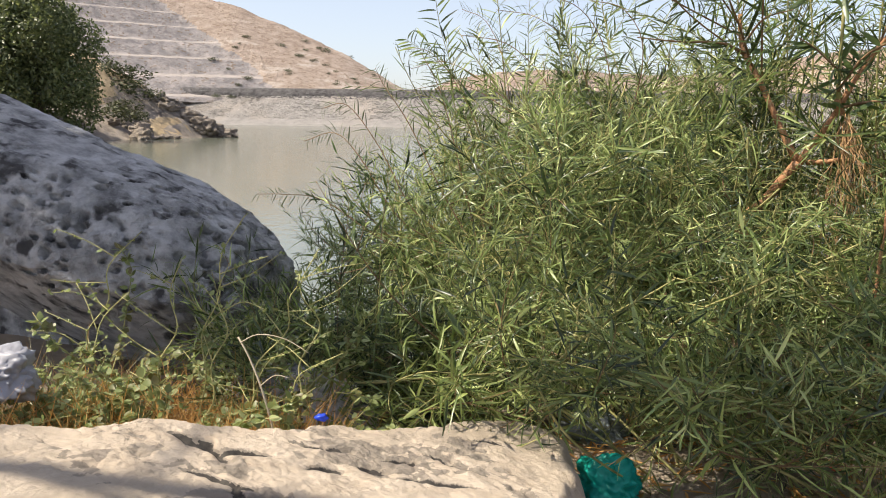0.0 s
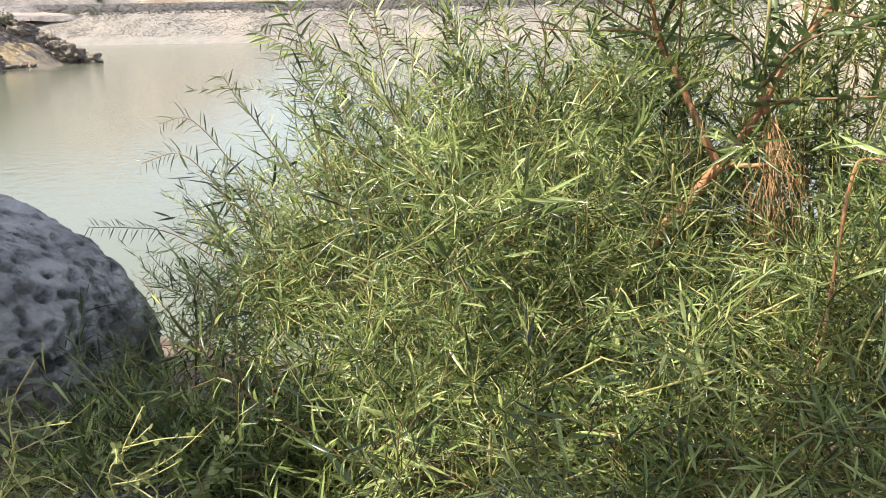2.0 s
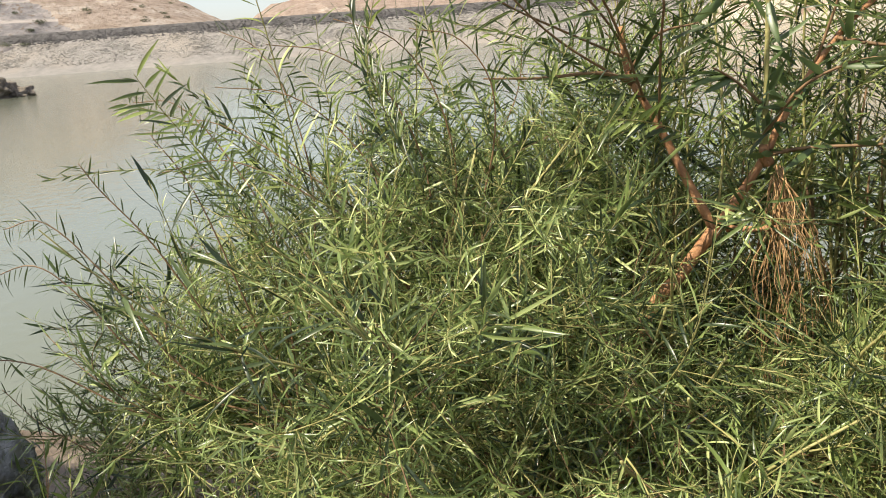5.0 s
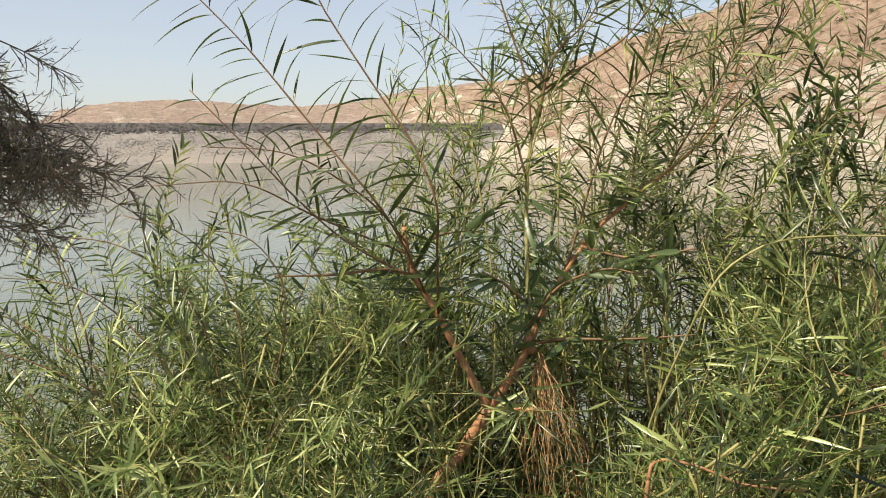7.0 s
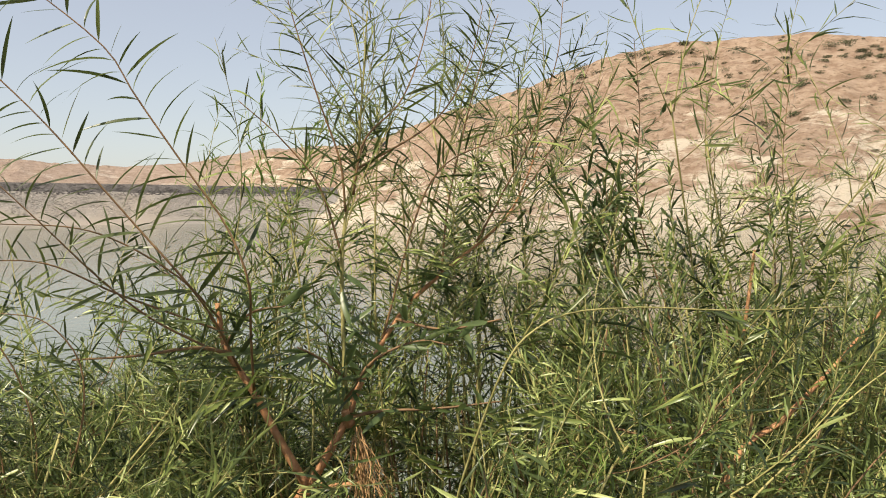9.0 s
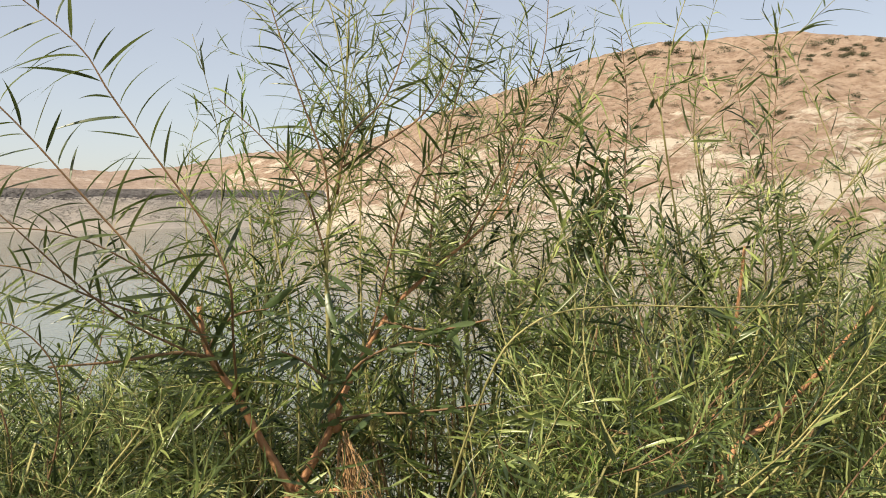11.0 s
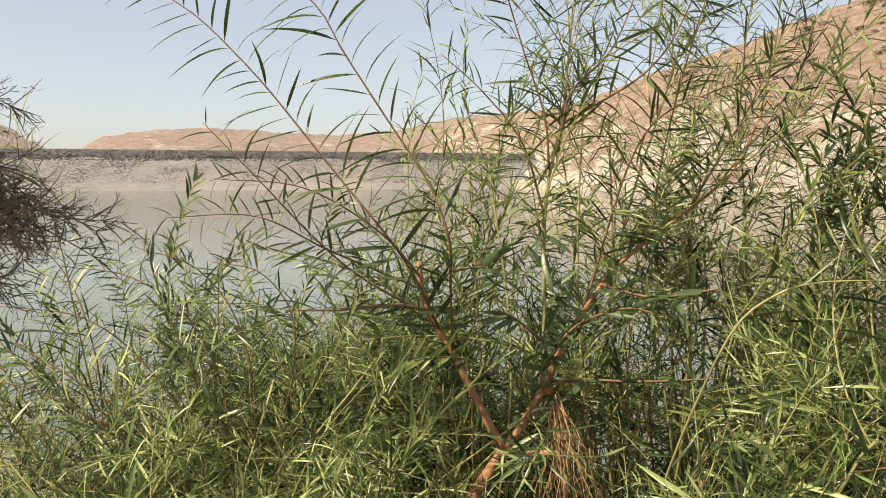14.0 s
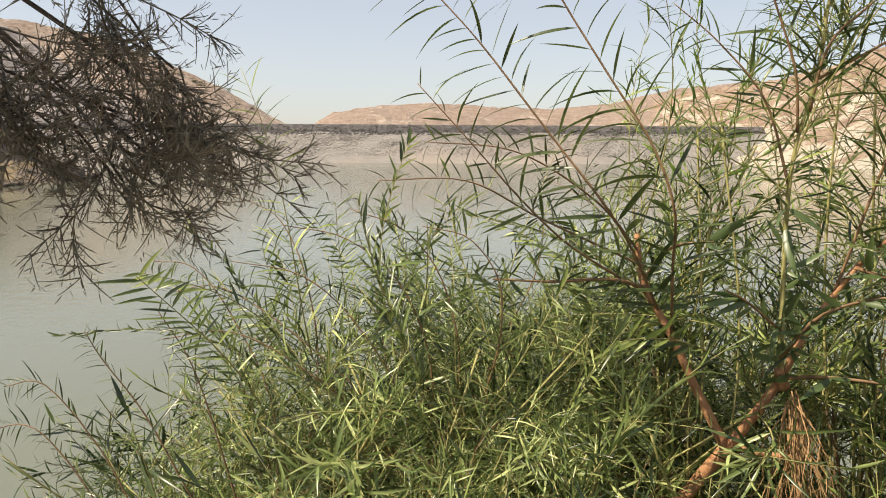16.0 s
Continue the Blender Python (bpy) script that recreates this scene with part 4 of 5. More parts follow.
# the tall red-stemmed willow with the forked trunk
main = base("willow_shrub", (0.10, 1.80, G(0.10, 1.80)), "tall willow shrub with a forked red-brown trunk", "shrub", "willow shrubs on the shore")
zg = G(0.10, 1.80)
limb(main, [(0.06, 1.80, zg - 0.05), (0.10, 1.81, 0.80), (0.21, 1.83, 0.99), (0.275, 1.83, 1.085)], 0.0175, 0.0145, M_BARK, "trunk", 9, 20)
left = limb(main, [(0.275, 1.83, 1.080), (0.208, 1.84, 1.207), (0.144, 1.85, 1.336), (0.087, 1.86, 1.435), (0.070, 1.87, 1.543)], 0.0115, 0.006, M_BARK, "limb", 8, 24)
right = limb(main, [(0.275, 1.83, 1.080), (0.365, 1.82, 1.235), (0.412, 1.82, 1.343), (0.516, 1.82, 1.509), (0.637, 1.82, 1.614), (0.812, 1.83, 1.752), (0.911, 1.84, 1.948)], 0.0118, 0.002, M_BARK, "limb", 8, 34)
mid = limb(main, [(0.372, 1.82, 1.245), (0.362, 1.79, 1.32), (0.358, 1.78, 1.42), (0.355, 1.78, 1.591), (0.363, 1.78, 1.727), (0.392, 1.78, 1.862), (0.408, 1.78, 2.024), (0.424, 1.78, 2.239)], 0.0075, 0.0018, M_TWIG, "limb", 7, 30)
limb(main, [(0.378, 1.815, 1.235), (0.368, 1.805, 1.255), (0.362, 1.795, 1.275)], 0.014, 0.010, M_BARK, "knot", 8, 8)
limb(main, [(0.30, 1.83, 1.085), (0.35, 1.80, 1.09), (0.39, 1.77, 1.10)], 0.009, 0.006, M_BARK, "stub", 6, 8)
side_limbs = [
    limb(main, [(0.100, 1.86, 1.42), (0.02, 1.80, 1.45), (-0.10, 1.74, 1.45), (-0.22, 1.68, 1.46)], 0.006, 0.002, M_TWIG_RED, n=12, sides=5),
    limb(main, [(0.085, 1.86, 1.44), (0.14, 1.82, 1.52), (0.22, 1.78, 1.54)], 0.005, 0.002, M_TWIG_RED, n=12, sides=5),
    limb(main, [(0.365, 1.82, 1.25), (0.45, 1.78, 1.27), (0.58, 1.72, 1.28), (0.72, 1.66, 1.30)], 0.006, 0.002, M_TWIG_RED, n=12, sides=5),
    limb(main, [(0.50, 1.82, 1.49), (0.60, 1.74, 1.47), (0.72, 1.66, 1.50)], 0.005, 0.002, M_TWIG_RED, n=10, sides=5),
    limb(main, [(0.362, 1.79, 1.30), (0.42, 1.75, 1.40), (0.52, 1.71, 1.45), (0.60, 1.68, 1.44)], 0.005, 0.002, M_TWIG_RED, n=12, sides=5),
    limb(main, [(0.358, 1.78, 1.36), (0.29, 1.75, 1.42), (0.24, 1.72, 1.45)], 0.004, 0.002, M_TWIG_RED, n=10, sides=5),
]
r = random.Random(77)
BROAD = []
for i in range(4):
    v, f = [], []
    blade(v, f, Vector((0, 0, 0)), Vector((0, 0, 1)), Vector((1, 0.3 * i - 0.4, 0)), 0.09, 0.0165, 0.1 + 0.1 * i, 0.18, 6)
    BROAD.append(mesh_from("broad_leaf", v, f, [M_LEAF_DARK]))
for path, count, lo, hi in ((side_limbs[0], 5, 0.2, 1), (side_limbs[1], 6, 0.1, 1), (side_limbs[2], 20, 0.1, 1), (side_limbs[3], 14, 0.1, 1), (side_limbs[4], 20, 0.1, 1), (side_limbs[5], 12, 0.1, 1), (mid, 26, 0.1, 0.5), (right, 22, 0.28, 0.7), (left, 4, 0.6, 1)):
    for i in range(count):
        k = r.uniform(lo, hi) * (len(path) - 1)
        c = path[min(int(k), len(path) - 1)]
        d = Vector((r.gauss(0, .8), r.gauss(-.3, .5), r.gauss(0.05, .6)))
        part("broad_leaf", BROAD[r.randrange(4)], main, "" if i else "broader dark green leaf", aim_z(c, d, r.uniform(0, 6.28), r.uniform(0.5, 1.15)))
for path, n, lo in ((mid, 18, 0.4), (right, 14, 0.5), (left, 6, 0.8)):
    for i in range(n):
        f = lo + (1 - lo) * r.random()
        k = f * (len(path) - 1)
        j = min(int(k), len(path) - 2)
        c = path[j].lerp(path[j + 1], k - j)
        d = (path[j + 1] - path[j]).normalized() * 0.8 + Vector((r.gauss(0, .45), r.gauss(0, .4), r.gauss(0.3, .2)))
        data = (SPARSE if r.random() < 0.85 else SHOOTS)[r.randrange(4)]
        part(data.name.split(".")[0], data, main, m=aim_z(c, d, r.uniform(0, 6.28), r.uniform(0.5, 0.85)))


def hang(c, d, r, k):
    """Places a leaf that was made along +z: foot at c, pointing along d, its face up, so that it bows downwards."""
    z = d.normalized()
    x = Vector((0, 0, 1)) - z * z.z
    x = Matrix.Rotation(r.gauss(0, 0.45), 3, z) @ (x if x.length > 0.05 else z.orthogonal()).normalized()
    m = Matrix((x, z.cross(x), z)).transposed().to_4x4()
    return Matrix.Translation(c) @ m @ Matrix.Diagonal((k, k, k, 1))


def spray(owner, ctrl, seed, leaf_len, step):
    """A long arching wand whose leaves are pieces of their own."""
    r = random.Random(seed)
    path = limb(owner, ctrl, 0.0034, 0.001, M_TWIG_RED, "wand", 5, 26)
    total = sum((b - a).length for a, b in zip(path, path[1:]))
    n = int(total / step)
    for i in range(n):
        f = (i + 0.5) / n
        k = f * (len(path) - 1)
        j = min(int(k), len(path) - 2)
        c = path[j].lerp(path[j + 1], k - j)
        t = (path[j + 1] - path[j]).normalized()
        across = Vector((t.z, 0, -t.x)).normalized() * (1 if i % 2 else -1)
        d = t * r.uniform(0.45, 0.9) + across * r.uniform(0.6, 1.0) + Vector((0, r.uniform(-.5, .3), r.uniform(-.1, .1)))
        part("leaf", LEAVES[r.randrange(len(LEAVES))], owner, m=hang(c, d, r, leaf_len / 0.1 * r.uniform(0.6, 1.15) * (1.1 - 0.5 * f)))


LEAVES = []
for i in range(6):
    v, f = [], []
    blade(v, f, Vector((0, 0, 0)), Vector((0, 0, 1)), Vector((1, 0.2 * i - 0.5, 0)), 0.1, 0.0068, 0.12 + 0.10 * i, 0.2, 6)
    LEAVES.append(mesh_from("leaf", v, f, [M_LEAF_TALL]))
spray(main, [(0.15, 1.84, 1.33), (0.135, 1.70, 1.50), (0.126, 1.60, 1.614), (0.083, 1.6, 1.732), (0.009, 1.6, 1.846), (-0.083, 1.6, 1.988), (-0.132, 1.6, 2.073), (-0.228, 1.6, 2.156), (-0.31, 1.6, 2.21)], 5, 0.155, 0.019)
spray(main, [(0.12, 1.85, 1.38), (0.06, 1.72, 1.52), (0.004, 1.6, 1.618), (-0.079, 1.6, 1.722), (-0.158, 1.6, 1.822), (-0.225, 1.6, 1.907), (-0.289, 1.6, 1.979), (-0.37, 1.6, 2.057), (-0.47, 1.6, 2.12)], 6, 0.155, 0.019)
spray(main, [(0.10, 1.86, 1.41), (-0.06, 1.75, 1.52), (-0.16, 1.68, 1.62), (-0.26, 1.62, 1.74), (-0.36, 1.6, 1.85)], 7, 0.115, 0.02)

wands = [
    [(0.385, 1.78, 1.80), (0.41, 1.76, 1.93), (0.50, 1.75, 2.03), (0.56, 1.75, 2.19), (0.585, 1.75, 2.36)],
    [(0.366, 1.78, 1.76), (0.35, 1.76, 1.88), (0.30, 1.75, 2.02), (0.25, 1.75, 2.18), (0.22, 1.75, 2.29)],
    [(0.62, 1.82, 1.60), (0.63, 1.78, 1.80), (0.69, 1.75, 2.08), (0.75, 1.75, 2.25)],
    [(0.72, 1.83, 1.68), (0.77, 1.78, 1.80), (0.835, 1.75, 1.94), (0.91, 1.75, 2.14), (0.93, 1.75, 2.30)],
    [(0.355, 1.78, 1.66), (0.30, 1.76, 1.82), (0.21, 1.75, 1.93), (0.12, 1.75, 2.01)],
    [(0.39, 1.78, 1.86), (0.58, 1.75, 1.98), (0.67, 1.75, 2.12), (0.71, 1.75, 2.27)],
    [(0.46, 1.82, 1.43), (0.57, 1.77, 1.82), (0.72, 1.74, 1.93), (0.88, 1.72, 1.97)],
    [(0.08, 1.87, 1.50), (-0.02, 1.78, 1.62), (-0.18, 1.72, 1.72), (-0.36, 1.68, 1.74)],
    [(0.09, 1.87, 1.47), (-0.13, 1.76, 1.58), (-0.28, 1.70, 1.66), (-0.46, 1.66, 1.66)],
]
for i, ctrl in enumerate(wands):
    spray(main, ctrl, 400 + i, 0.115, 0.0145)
rods = base("willow_shrub", (1.5, 1.75, G(1.5, 1.75)), "slender arching willow wands with long narrow leaves", "shrub", "willow shrubs on the shore")
for i, ctrl in enumerate([[(1.5, 1.75, 0.3), (1.60, 1.75, 1.2), (1.62, 1.75, 1.54), (1.60, 1.75, 1.72), (1.565, 1.75, 1.89), (1.50, 1.74, 2.12)],
                          [(1.55, 1.75, 0.3), (1.80, 1.75, 1.2), (1.83, 1.75, 1.42), (1.71, 1.75, 1.67), (1.64, 1.75, 1.87), (1.67, 1.75, 2.22)],
                          [(1.45, 1.75, 0.3), (1.30, 1.75, 1.3), (1.16, 1.75, 1.75), (1.16, 1.75, 2.02), (1.14, 1.75, 2.22)],
                          [(1.55, 1.72, 0.3), (1.95, 1.6, 1.3), (2.1, 1.5, 1.7), (2.12, 1.45, 2.0)]]):
    spray(rods, ctrl, 420 + i, 0.13, 0.02)
for i, ctrl in enumerate([[(1.2, 1.35, 0.4), (1.05, 1.2, 0.95), (0.95, 1.12, 1.15), (0.85, 1.08, 1.24)], [(1.2, 1.35, 0.4), (1.2, 1.2, 1.0), (1.28, 1.12, 1.25), (1.42, 1.08, 1.36)],
                          [(1.25, 1.35, 0.4), (1.5, 1.25, 1.05), (1.62, 1.2, 1.3), (1.78, 1.15, 1.42)], [(1.3, 1.3, 0.4), (1.5, 1.1, 0.95), (1.62, 1.02, 1.12), (1.75, 1.0, 1.16)],
                          [(1.3, 1.3, 0.4), (1.8, 1.3, 1.15), (1.95, 1.25, 1.45), (2.0, 1.2, 1.62)], [(1.15, 1.4, 0.4), (0.95, 1.3, 1.1), (0.98, 1.25, 1.32), (1.08, 1.2, 1.45)]]):
    spray(rods, ctrl, 460 + i, 0.13, 0.024)
low = base("willow_shrub", (0.55, 1.3, G(0.55, 1.3)), "long bare yellow-green willow twigs reaching over the leaves", "shrub", "willow shrubs on the shore")
arc = limb(low, [(0.60, 1.6, 0.4), (0.50, 1.45, 1.0), (0.54, 1.28, 1.42), (0.63, 1.25, 1.55), (0.80, 1.25, 1.572), (1.06, 1.25, 1.555), (1.35, 1.25, 1.55)], 0.003, 0.0012, M_TWIG, "twig", 5, 30)
for i in range(26):
    c = arc[4 + i]
    part("leaf", LEAVES[i % 6], low, m=aim_z(c, Vector((R.uniform(.2, 1), R.uniform(-.5, .5), R.uniform(-.8, .8))), R.uniform(0, 6), R.uniform(.5, 1.0)))
limb(low, [(0.60, 1.3, 0.4), (0.85, 1.2, 0.9), (1.02, 1.2, 1.14), (1.16, 1.2, 1.25), (1.33, 1.2, 1.375), (1.6, 1.2, 1.5)], 0.004, 0.0014, M_TWIG, "twig", 5, 26)
limb(low, [(0.45, 1.3, 0.4), (0.50, 1.2, 0.85), (0.62, 1.15, 1.08), (0.78, 1.12, 1.17), (0.98, 1.1, 1.22)], 0.004, 0.0014, M_TWIG, "twig", 5, 26)

FRINGE = [
    [(-0.95, 1.47, 0.78), (-1.20, 1.45, 0.92), (-1.36, 1.45, 0.935), (-1.48, 1.45, 0.93)],
    [(-0.92, 1.48, 0.86), (-1.07, 1.46, 1.07), (-1.16, 1.45, 1.15), (-1.28, 1.45, 1.12)],
    [(-0.88, 1.48, 0.90), (-1.00, 1.47, 1.10), (-1.11, 1.45, 1.24), (-1.21, 1.45, 1.23)],
    [(-0.80, 1.50, 0.98), (-0.90, 1.48, 1.18), (-0.98, 1.46, 1.30), (-1.01, 1.45, 1.36)],
    [(-0.74, 1.52, 1.05), (-0.80, 1.50, 1.28), (-0.86, 1.47, 1.41)],
    [(-1.00, 1.44, 0.70), (-1.18, 1.42, 0.78), (-1.28, 1.42, 0.88)],
    [(-0.72, 1.70, 1.10), (-0.84, 1.75, 1.32), (-0.96, 1.78, 1.44), (-1.08, 1.80, 1.45)],
    [(-0.66, 1.80, 1.15), (-0.70, 1.85, 1.40), (-0.78, 1.88, 1.55), (-0.88, 1.9, 1.60)],
]
fringe = base("willow_shrub", (-0.62, 1.6, G(-0.62, 1.6)), "fine willow wands fringing the thicket over the water", "shrub", "willow shrubs on the shore")
for i, ctrl in enumerate(FRINGE):
    spray(fringe, [(-0.62, 1.6, 0.35), (-0.66, 1.55, 0.7)] + ctrl, 440 + i, 0.07, 0.0145)

UPPER = [
    [(-0.42, 1.72, 1.15), (-0.52, 1.70, 1.34), (-0.64, 1.68, 1.45), (-0.80, 1.66, 1.48)],
    [(-0.36, 1.74, 1.20), (-0.42, 1.72, 1.42), (-0.54, 1.70, 1.53), (-0.68, 1.68, 1.56)],
    [(-0.30, 1.72, 1.20), (-0.32, 1.70, 1.42), (-0.40, 1.68, 1.55), (-0.52, 1.66, 1.60)],
    [(-0.48, 1.70, 1.10), (-0.64, 1.68, 1.24), (-0.80, 1.66, 1.32), (-0.96, 1.64, 1.30)],
    [(-0.24, 1.70, 1.20), (-0.20, 1.68, 1.42), (-0.26, 1.66, 1.54), (-0.36, 1.64, 1.57)],
    [(-0.50, 1.76, 1.12), (-0.70, 1.76, 1.30), (-0.88, 1.76, 1.40), (-1.02, 1.76, 1.38)],
]
upper = base("willow_shrub", (-0.42, 1.75, G(-0.42, 1.75)), "arching willow wands with narrow leaves above the thicket", "shrub", "willow shrubs on the shore")
for i, ctrl in enumerate(UPPER):
    spray(upper, [(-0.42, 1.75, 0.4), (-0.40, 1.74, 0.85)] + ctrl, 480 + i, 0.085, 0.017)



def wand_mesh(length, seed, arch, leaf_len, leaf_w, step):
    """A long wand along +z that arches towards +x, with leaves in two rows that bow outwards."""
    r = random.Random(seed)
    n = 14
    path = [Vector((arch * length * f * f, 0.02 * math.sin(4 * f + seed), length * (f - 0.3 * arch * f * f))) for f in (i / (n - 1) for i in range(n))]
    verts, faces = [], []
    tube(verts, faces, path, [0.0026 - 0.0018 * i / (n - 1) for i in range(n)], 4)
    ns = len(faces)
    side, s_ = 1, 0.1 * length
    while s_ < length:
        f = s_ / length
        k = f * (n - 1)
        j = min(int(k), n - 2)
        c = path[j].lerp(path[j + 1], k - j)
        t = (path[j + 1] - path[j]).normalized()
        out = Vector((r.uniform(-.55, .55), side, r.uniform(-.2, .2)))
        d = (t * r.uniform(0.55, 1.1) + out * r.uniform(0.5, 1.0)).normalized()
        nrm = (t - d * t.dot(d)).normalized() + Vector((r.uniform(-.35, .35), r.uniform(-.35, .35), 0))
        ln = leaf_len * r.uniform(0.55, 1.2) * (1.1 - 0.45 * f)
        blade(verts, faces, c, d, nrm, ln, leaf_w * r.uniform(0.7, 1.3), r.uniform(0.05, 0.5), 0.2, 5)
        if r.random() < 0.35:
            blade(verts, faces, c, (t + out * 0.5).normalized(), nrm, ln * 0.45, leaf_w * 0.6, 0.1, 0.2, 3)
        side = -side
        s_ += step * r.uniform(0.6, 1.4)
    return mesh_from("leafy_wand", verts, faces, [M_LEAF_WAND, M_TWIG], index=[1] * ns + [0] * (len(faces) - ns))


WANDS = [wand_mesh(0.42 + 0.07 * (i % 6), 600 + i, 0.15 + 0.14 * (i % 5), 0.10 + 0.012 * (i % 3), 0.0062 + 0.0008 * (i % 4), 0.012 + 0.0025 * (i % 3)) for i in range(12)]


def wand_shrub(root, count, xr, yr, zr, seed, label, lean=0.0, size=(0.7, 1.1)):
    """A shrub of long leafy wands that rise out of the thicket and fan apart."""
    r = random.Random(seed)
    sh = base("willow_shrub", (*root, G(*root)), label, "shrub", "willow shrubs on the shore")
    for i in range(count):
        b = Vector((r.uniform(*xr), r.uniform(*yr), r.uniform(*zr)))
        d = Vector((r.gauss(lean, .42), r.gauss(-.08, .28), 1)).normalized()
        if any(hides_trunk(b + d * f) for f in (0, 0.2, 0.4)) and b.y < 1.9:
            continue
        ro = sh.location + Vector((r.uniform(-.12, .12), r.uniform(-.12, .12), -0.03))
        mid_ = ro.lerp(b, 0.6) - d * 0.06
        limb(sh, [tuple(ro), tuple(mid_), tuple(b)], 0.0045, 0.0026, M_TWIG_RED if i % 3 == 0 else M_TWIG, "stem", 5, 10)
        part("leafy_wand", WANDS[r.randrange(len(WANDS))], sh, m=aim_z(b - sh.location, d, r.uniform(0, 6.28), r.uniform(*size)))


wand_shrub((0.75, 1.95), 26, (0.45, 1.05), (1.65, 2.25), (0.95, 1.35), 51, "willow shrub of long leafy wands fanning upwards")
wand_shrub((1.25, 1.75), 26, (0.95, 1.55), (1.45, 2.0), (0.9, 1.35), 52, "willow shrub of long leafy wands fanning upwards")
wand_shrub((1.75, 1.55), 26, (1.45, 2.1), (1.25, 1.9), (0.85, 1.3), 53, "willow shrub of long leafy wands fanning upwards")
wand_shrub((0.25, 2.15), 16, (0.0, 0.5), (1.95, 2.4), (0.9, 1.2), 54, "willow shrub of long leafy wands behind the forked trunk")
wand_shrub((-0.25, 1.95), 34, (-0.8, 0.05), (1.65, 2.2), (0.9, 1.25), 55, "willow shrub of slender leafy wands over the water", -0.2, (0.6, 0.95))
wand_shrub((0.45, 2.3), 30, (0.1, 0.95), (2.05, 2.5), (1.0, 1.4), 56, "willow shrub of long leafy wands behind the forked trunk", 0.0, (0.7, 1.05))
wand_shrub((-0.35, 2.25), 26, (-0.75, 0.15), (2.05, 2.45), (0.95, 1.25), 57, "willow shrub of slender leafy wands over the water", -0.1, (0.6, 0.95))
wand_shrub((1.3, 2.2), 20, (0.9, 1.8), (2.0, 2.4), (1.0, 1.4), 58, "willow shrub of long leafy wands fanning upwards", 0.05, (0.7, 1.05))
wand_shrub((1.55, 1.75), 26, (1.05, 2.0), (1.4, 1.95), (1.2, 1.5), 59, "willow shrub of long leafy wands fanning upwards", 0.0, (0.6, 0.95))
wand_shrub((0.85, 2.0), 18, (0.55, 1.15), (1.75, 2.15), (1.2, 1.45), 62, "willow shrub of long leafy wands fanning upwards", 0.0, (0.6, 0.95))

# further tall shoots above the thicket
willow((0.22, 2.10, G(0.22, 2.1)), [(0.28, 2.0, 1.70), (0.25, 2.0, 1.82), (0.20, 1.98, 1.76), (0.34, 2.05, 1.74)], 31, "upright willow shrub tipped with bright green young shoots", 34, YOUNG, 0.6, 0.5, along=(0.6, 1.0), size=(0.6, 1.0))
willow((1.12, 1.80, G(1.12, 1.8)), [(1.13, 1.8, 1.90), (1.15, 1.82, 1.75), (1.10, 1.78, 1.70)], 32, "upright willow stem with broad dark green leaves", 34, DARK, 0.35, 0.45, along=(0.62, 1.0), size=(0.5, 0.85))
tall = [((0.60, 1.95), [(0.62, 1.9, 2.0), (0.72, 1.9, 2.1), (0.55, 1.95, 1.9), (0.50, 2.0, 2.05)], 33), ((0.95, 2.2), [(0.98, 2.2, 2.1), (0.85, 2.15, 2.0), (1.15, 2.2, 1.95)], 34),
        ((1.45, 1.7), [(1.22, 1.7, 2.05), (1.35, 1.72, 1.95), (1.62, 1.68, 1.85), (1.85, 1.6, 1.9)], 35), ((1.75, 1.35), [(1.8, 1.3, 1.8), (2.05, 1.35, 1.85), (1.65, 1.25, 1.65)], 36)]
for (x, y), targets, seed in tall:
    willow((x, y, G(x, y)), targets, seed, "slender upright willow with sparse narrow leaves", 40, SPARSE + SHOOTS[:2], 0.6, 0.45, 0.005, along=(0.5, 1.0), size=(0.5, 0.85))
stems = base("willow_shrub", (1.25, 1.50, G(1.25, 1.5)), "leaning bare red willow stems among leaves", "shrub", "willow shrubs on the shore")
limb(stems, [(1.15, 1.5, G(1.15, 1.5)), (1.24, 1.5, 1.07), (1.428, 1.5, 1.235), (1.58, 1.5, 1.354), (1.75, 1.5, 1.5)], 0.011, 0.004, M_BARK, "stem", 7, 22)
limb(stems, [(1.30, 1.7, G(1.3, 1.7)), (1.366, 1.7, 1.062), (1.438, 1.7, 1.277), (1.474, 1.7, 1.465), (1.50, 1.7, 1.65)], 0.009, 0.004, M_BARK, "stem", 7, 22)
broken = base("willow_shrub", (0.43, 1.2, G(0.43, 1.2)), "broken bent red willow stem", "shrub", "willow shrubs on the shore")
limb(broken, [(0.41, 1.2, G(0.43, 1.2)), (0.425, 1.2, 0.95), (0.435, 1.2, 1.17), (0.456, 1.2, 1.209), (0.524, 1.2, 1.194), (0.60, 1.2, 1.16), (0.72, 1.22, 1.13)], 0.0045, 0.002, M_BARK, "stem", 7, 26)


# ---- dry grass and weeds ----
def tuft(loc, n, length, spread, seed, label, material, name="dry_grass_tuft", width=0.003, up=1.0, category="dry grass"):
    r = random.Random(seed)
    verts, faces = [], []
    for i in range(n):
        b = Vector((r.gauss(0, spread), r.gauss(0, spread), 0))
        d = Vector((r.gauss(0, .45), r.gauss(0, .45), up * r.uniform(0.3, 1.2)))
        blade(verts, faces, b, d, Vector((r.uniform(-1, 1), r.uniform(-1, 1), 0.2)), length * r.uniform(.4, 1.2), width * r.uniform(.6, 1.4), r.uniform(-.1, .6), 0.2, 5)
    ob = new(name, mesh_from(name, verts, faces, [material]))
    ob.location = loc
    return tagged(ob, label, category, "grass tufts behind the slab")


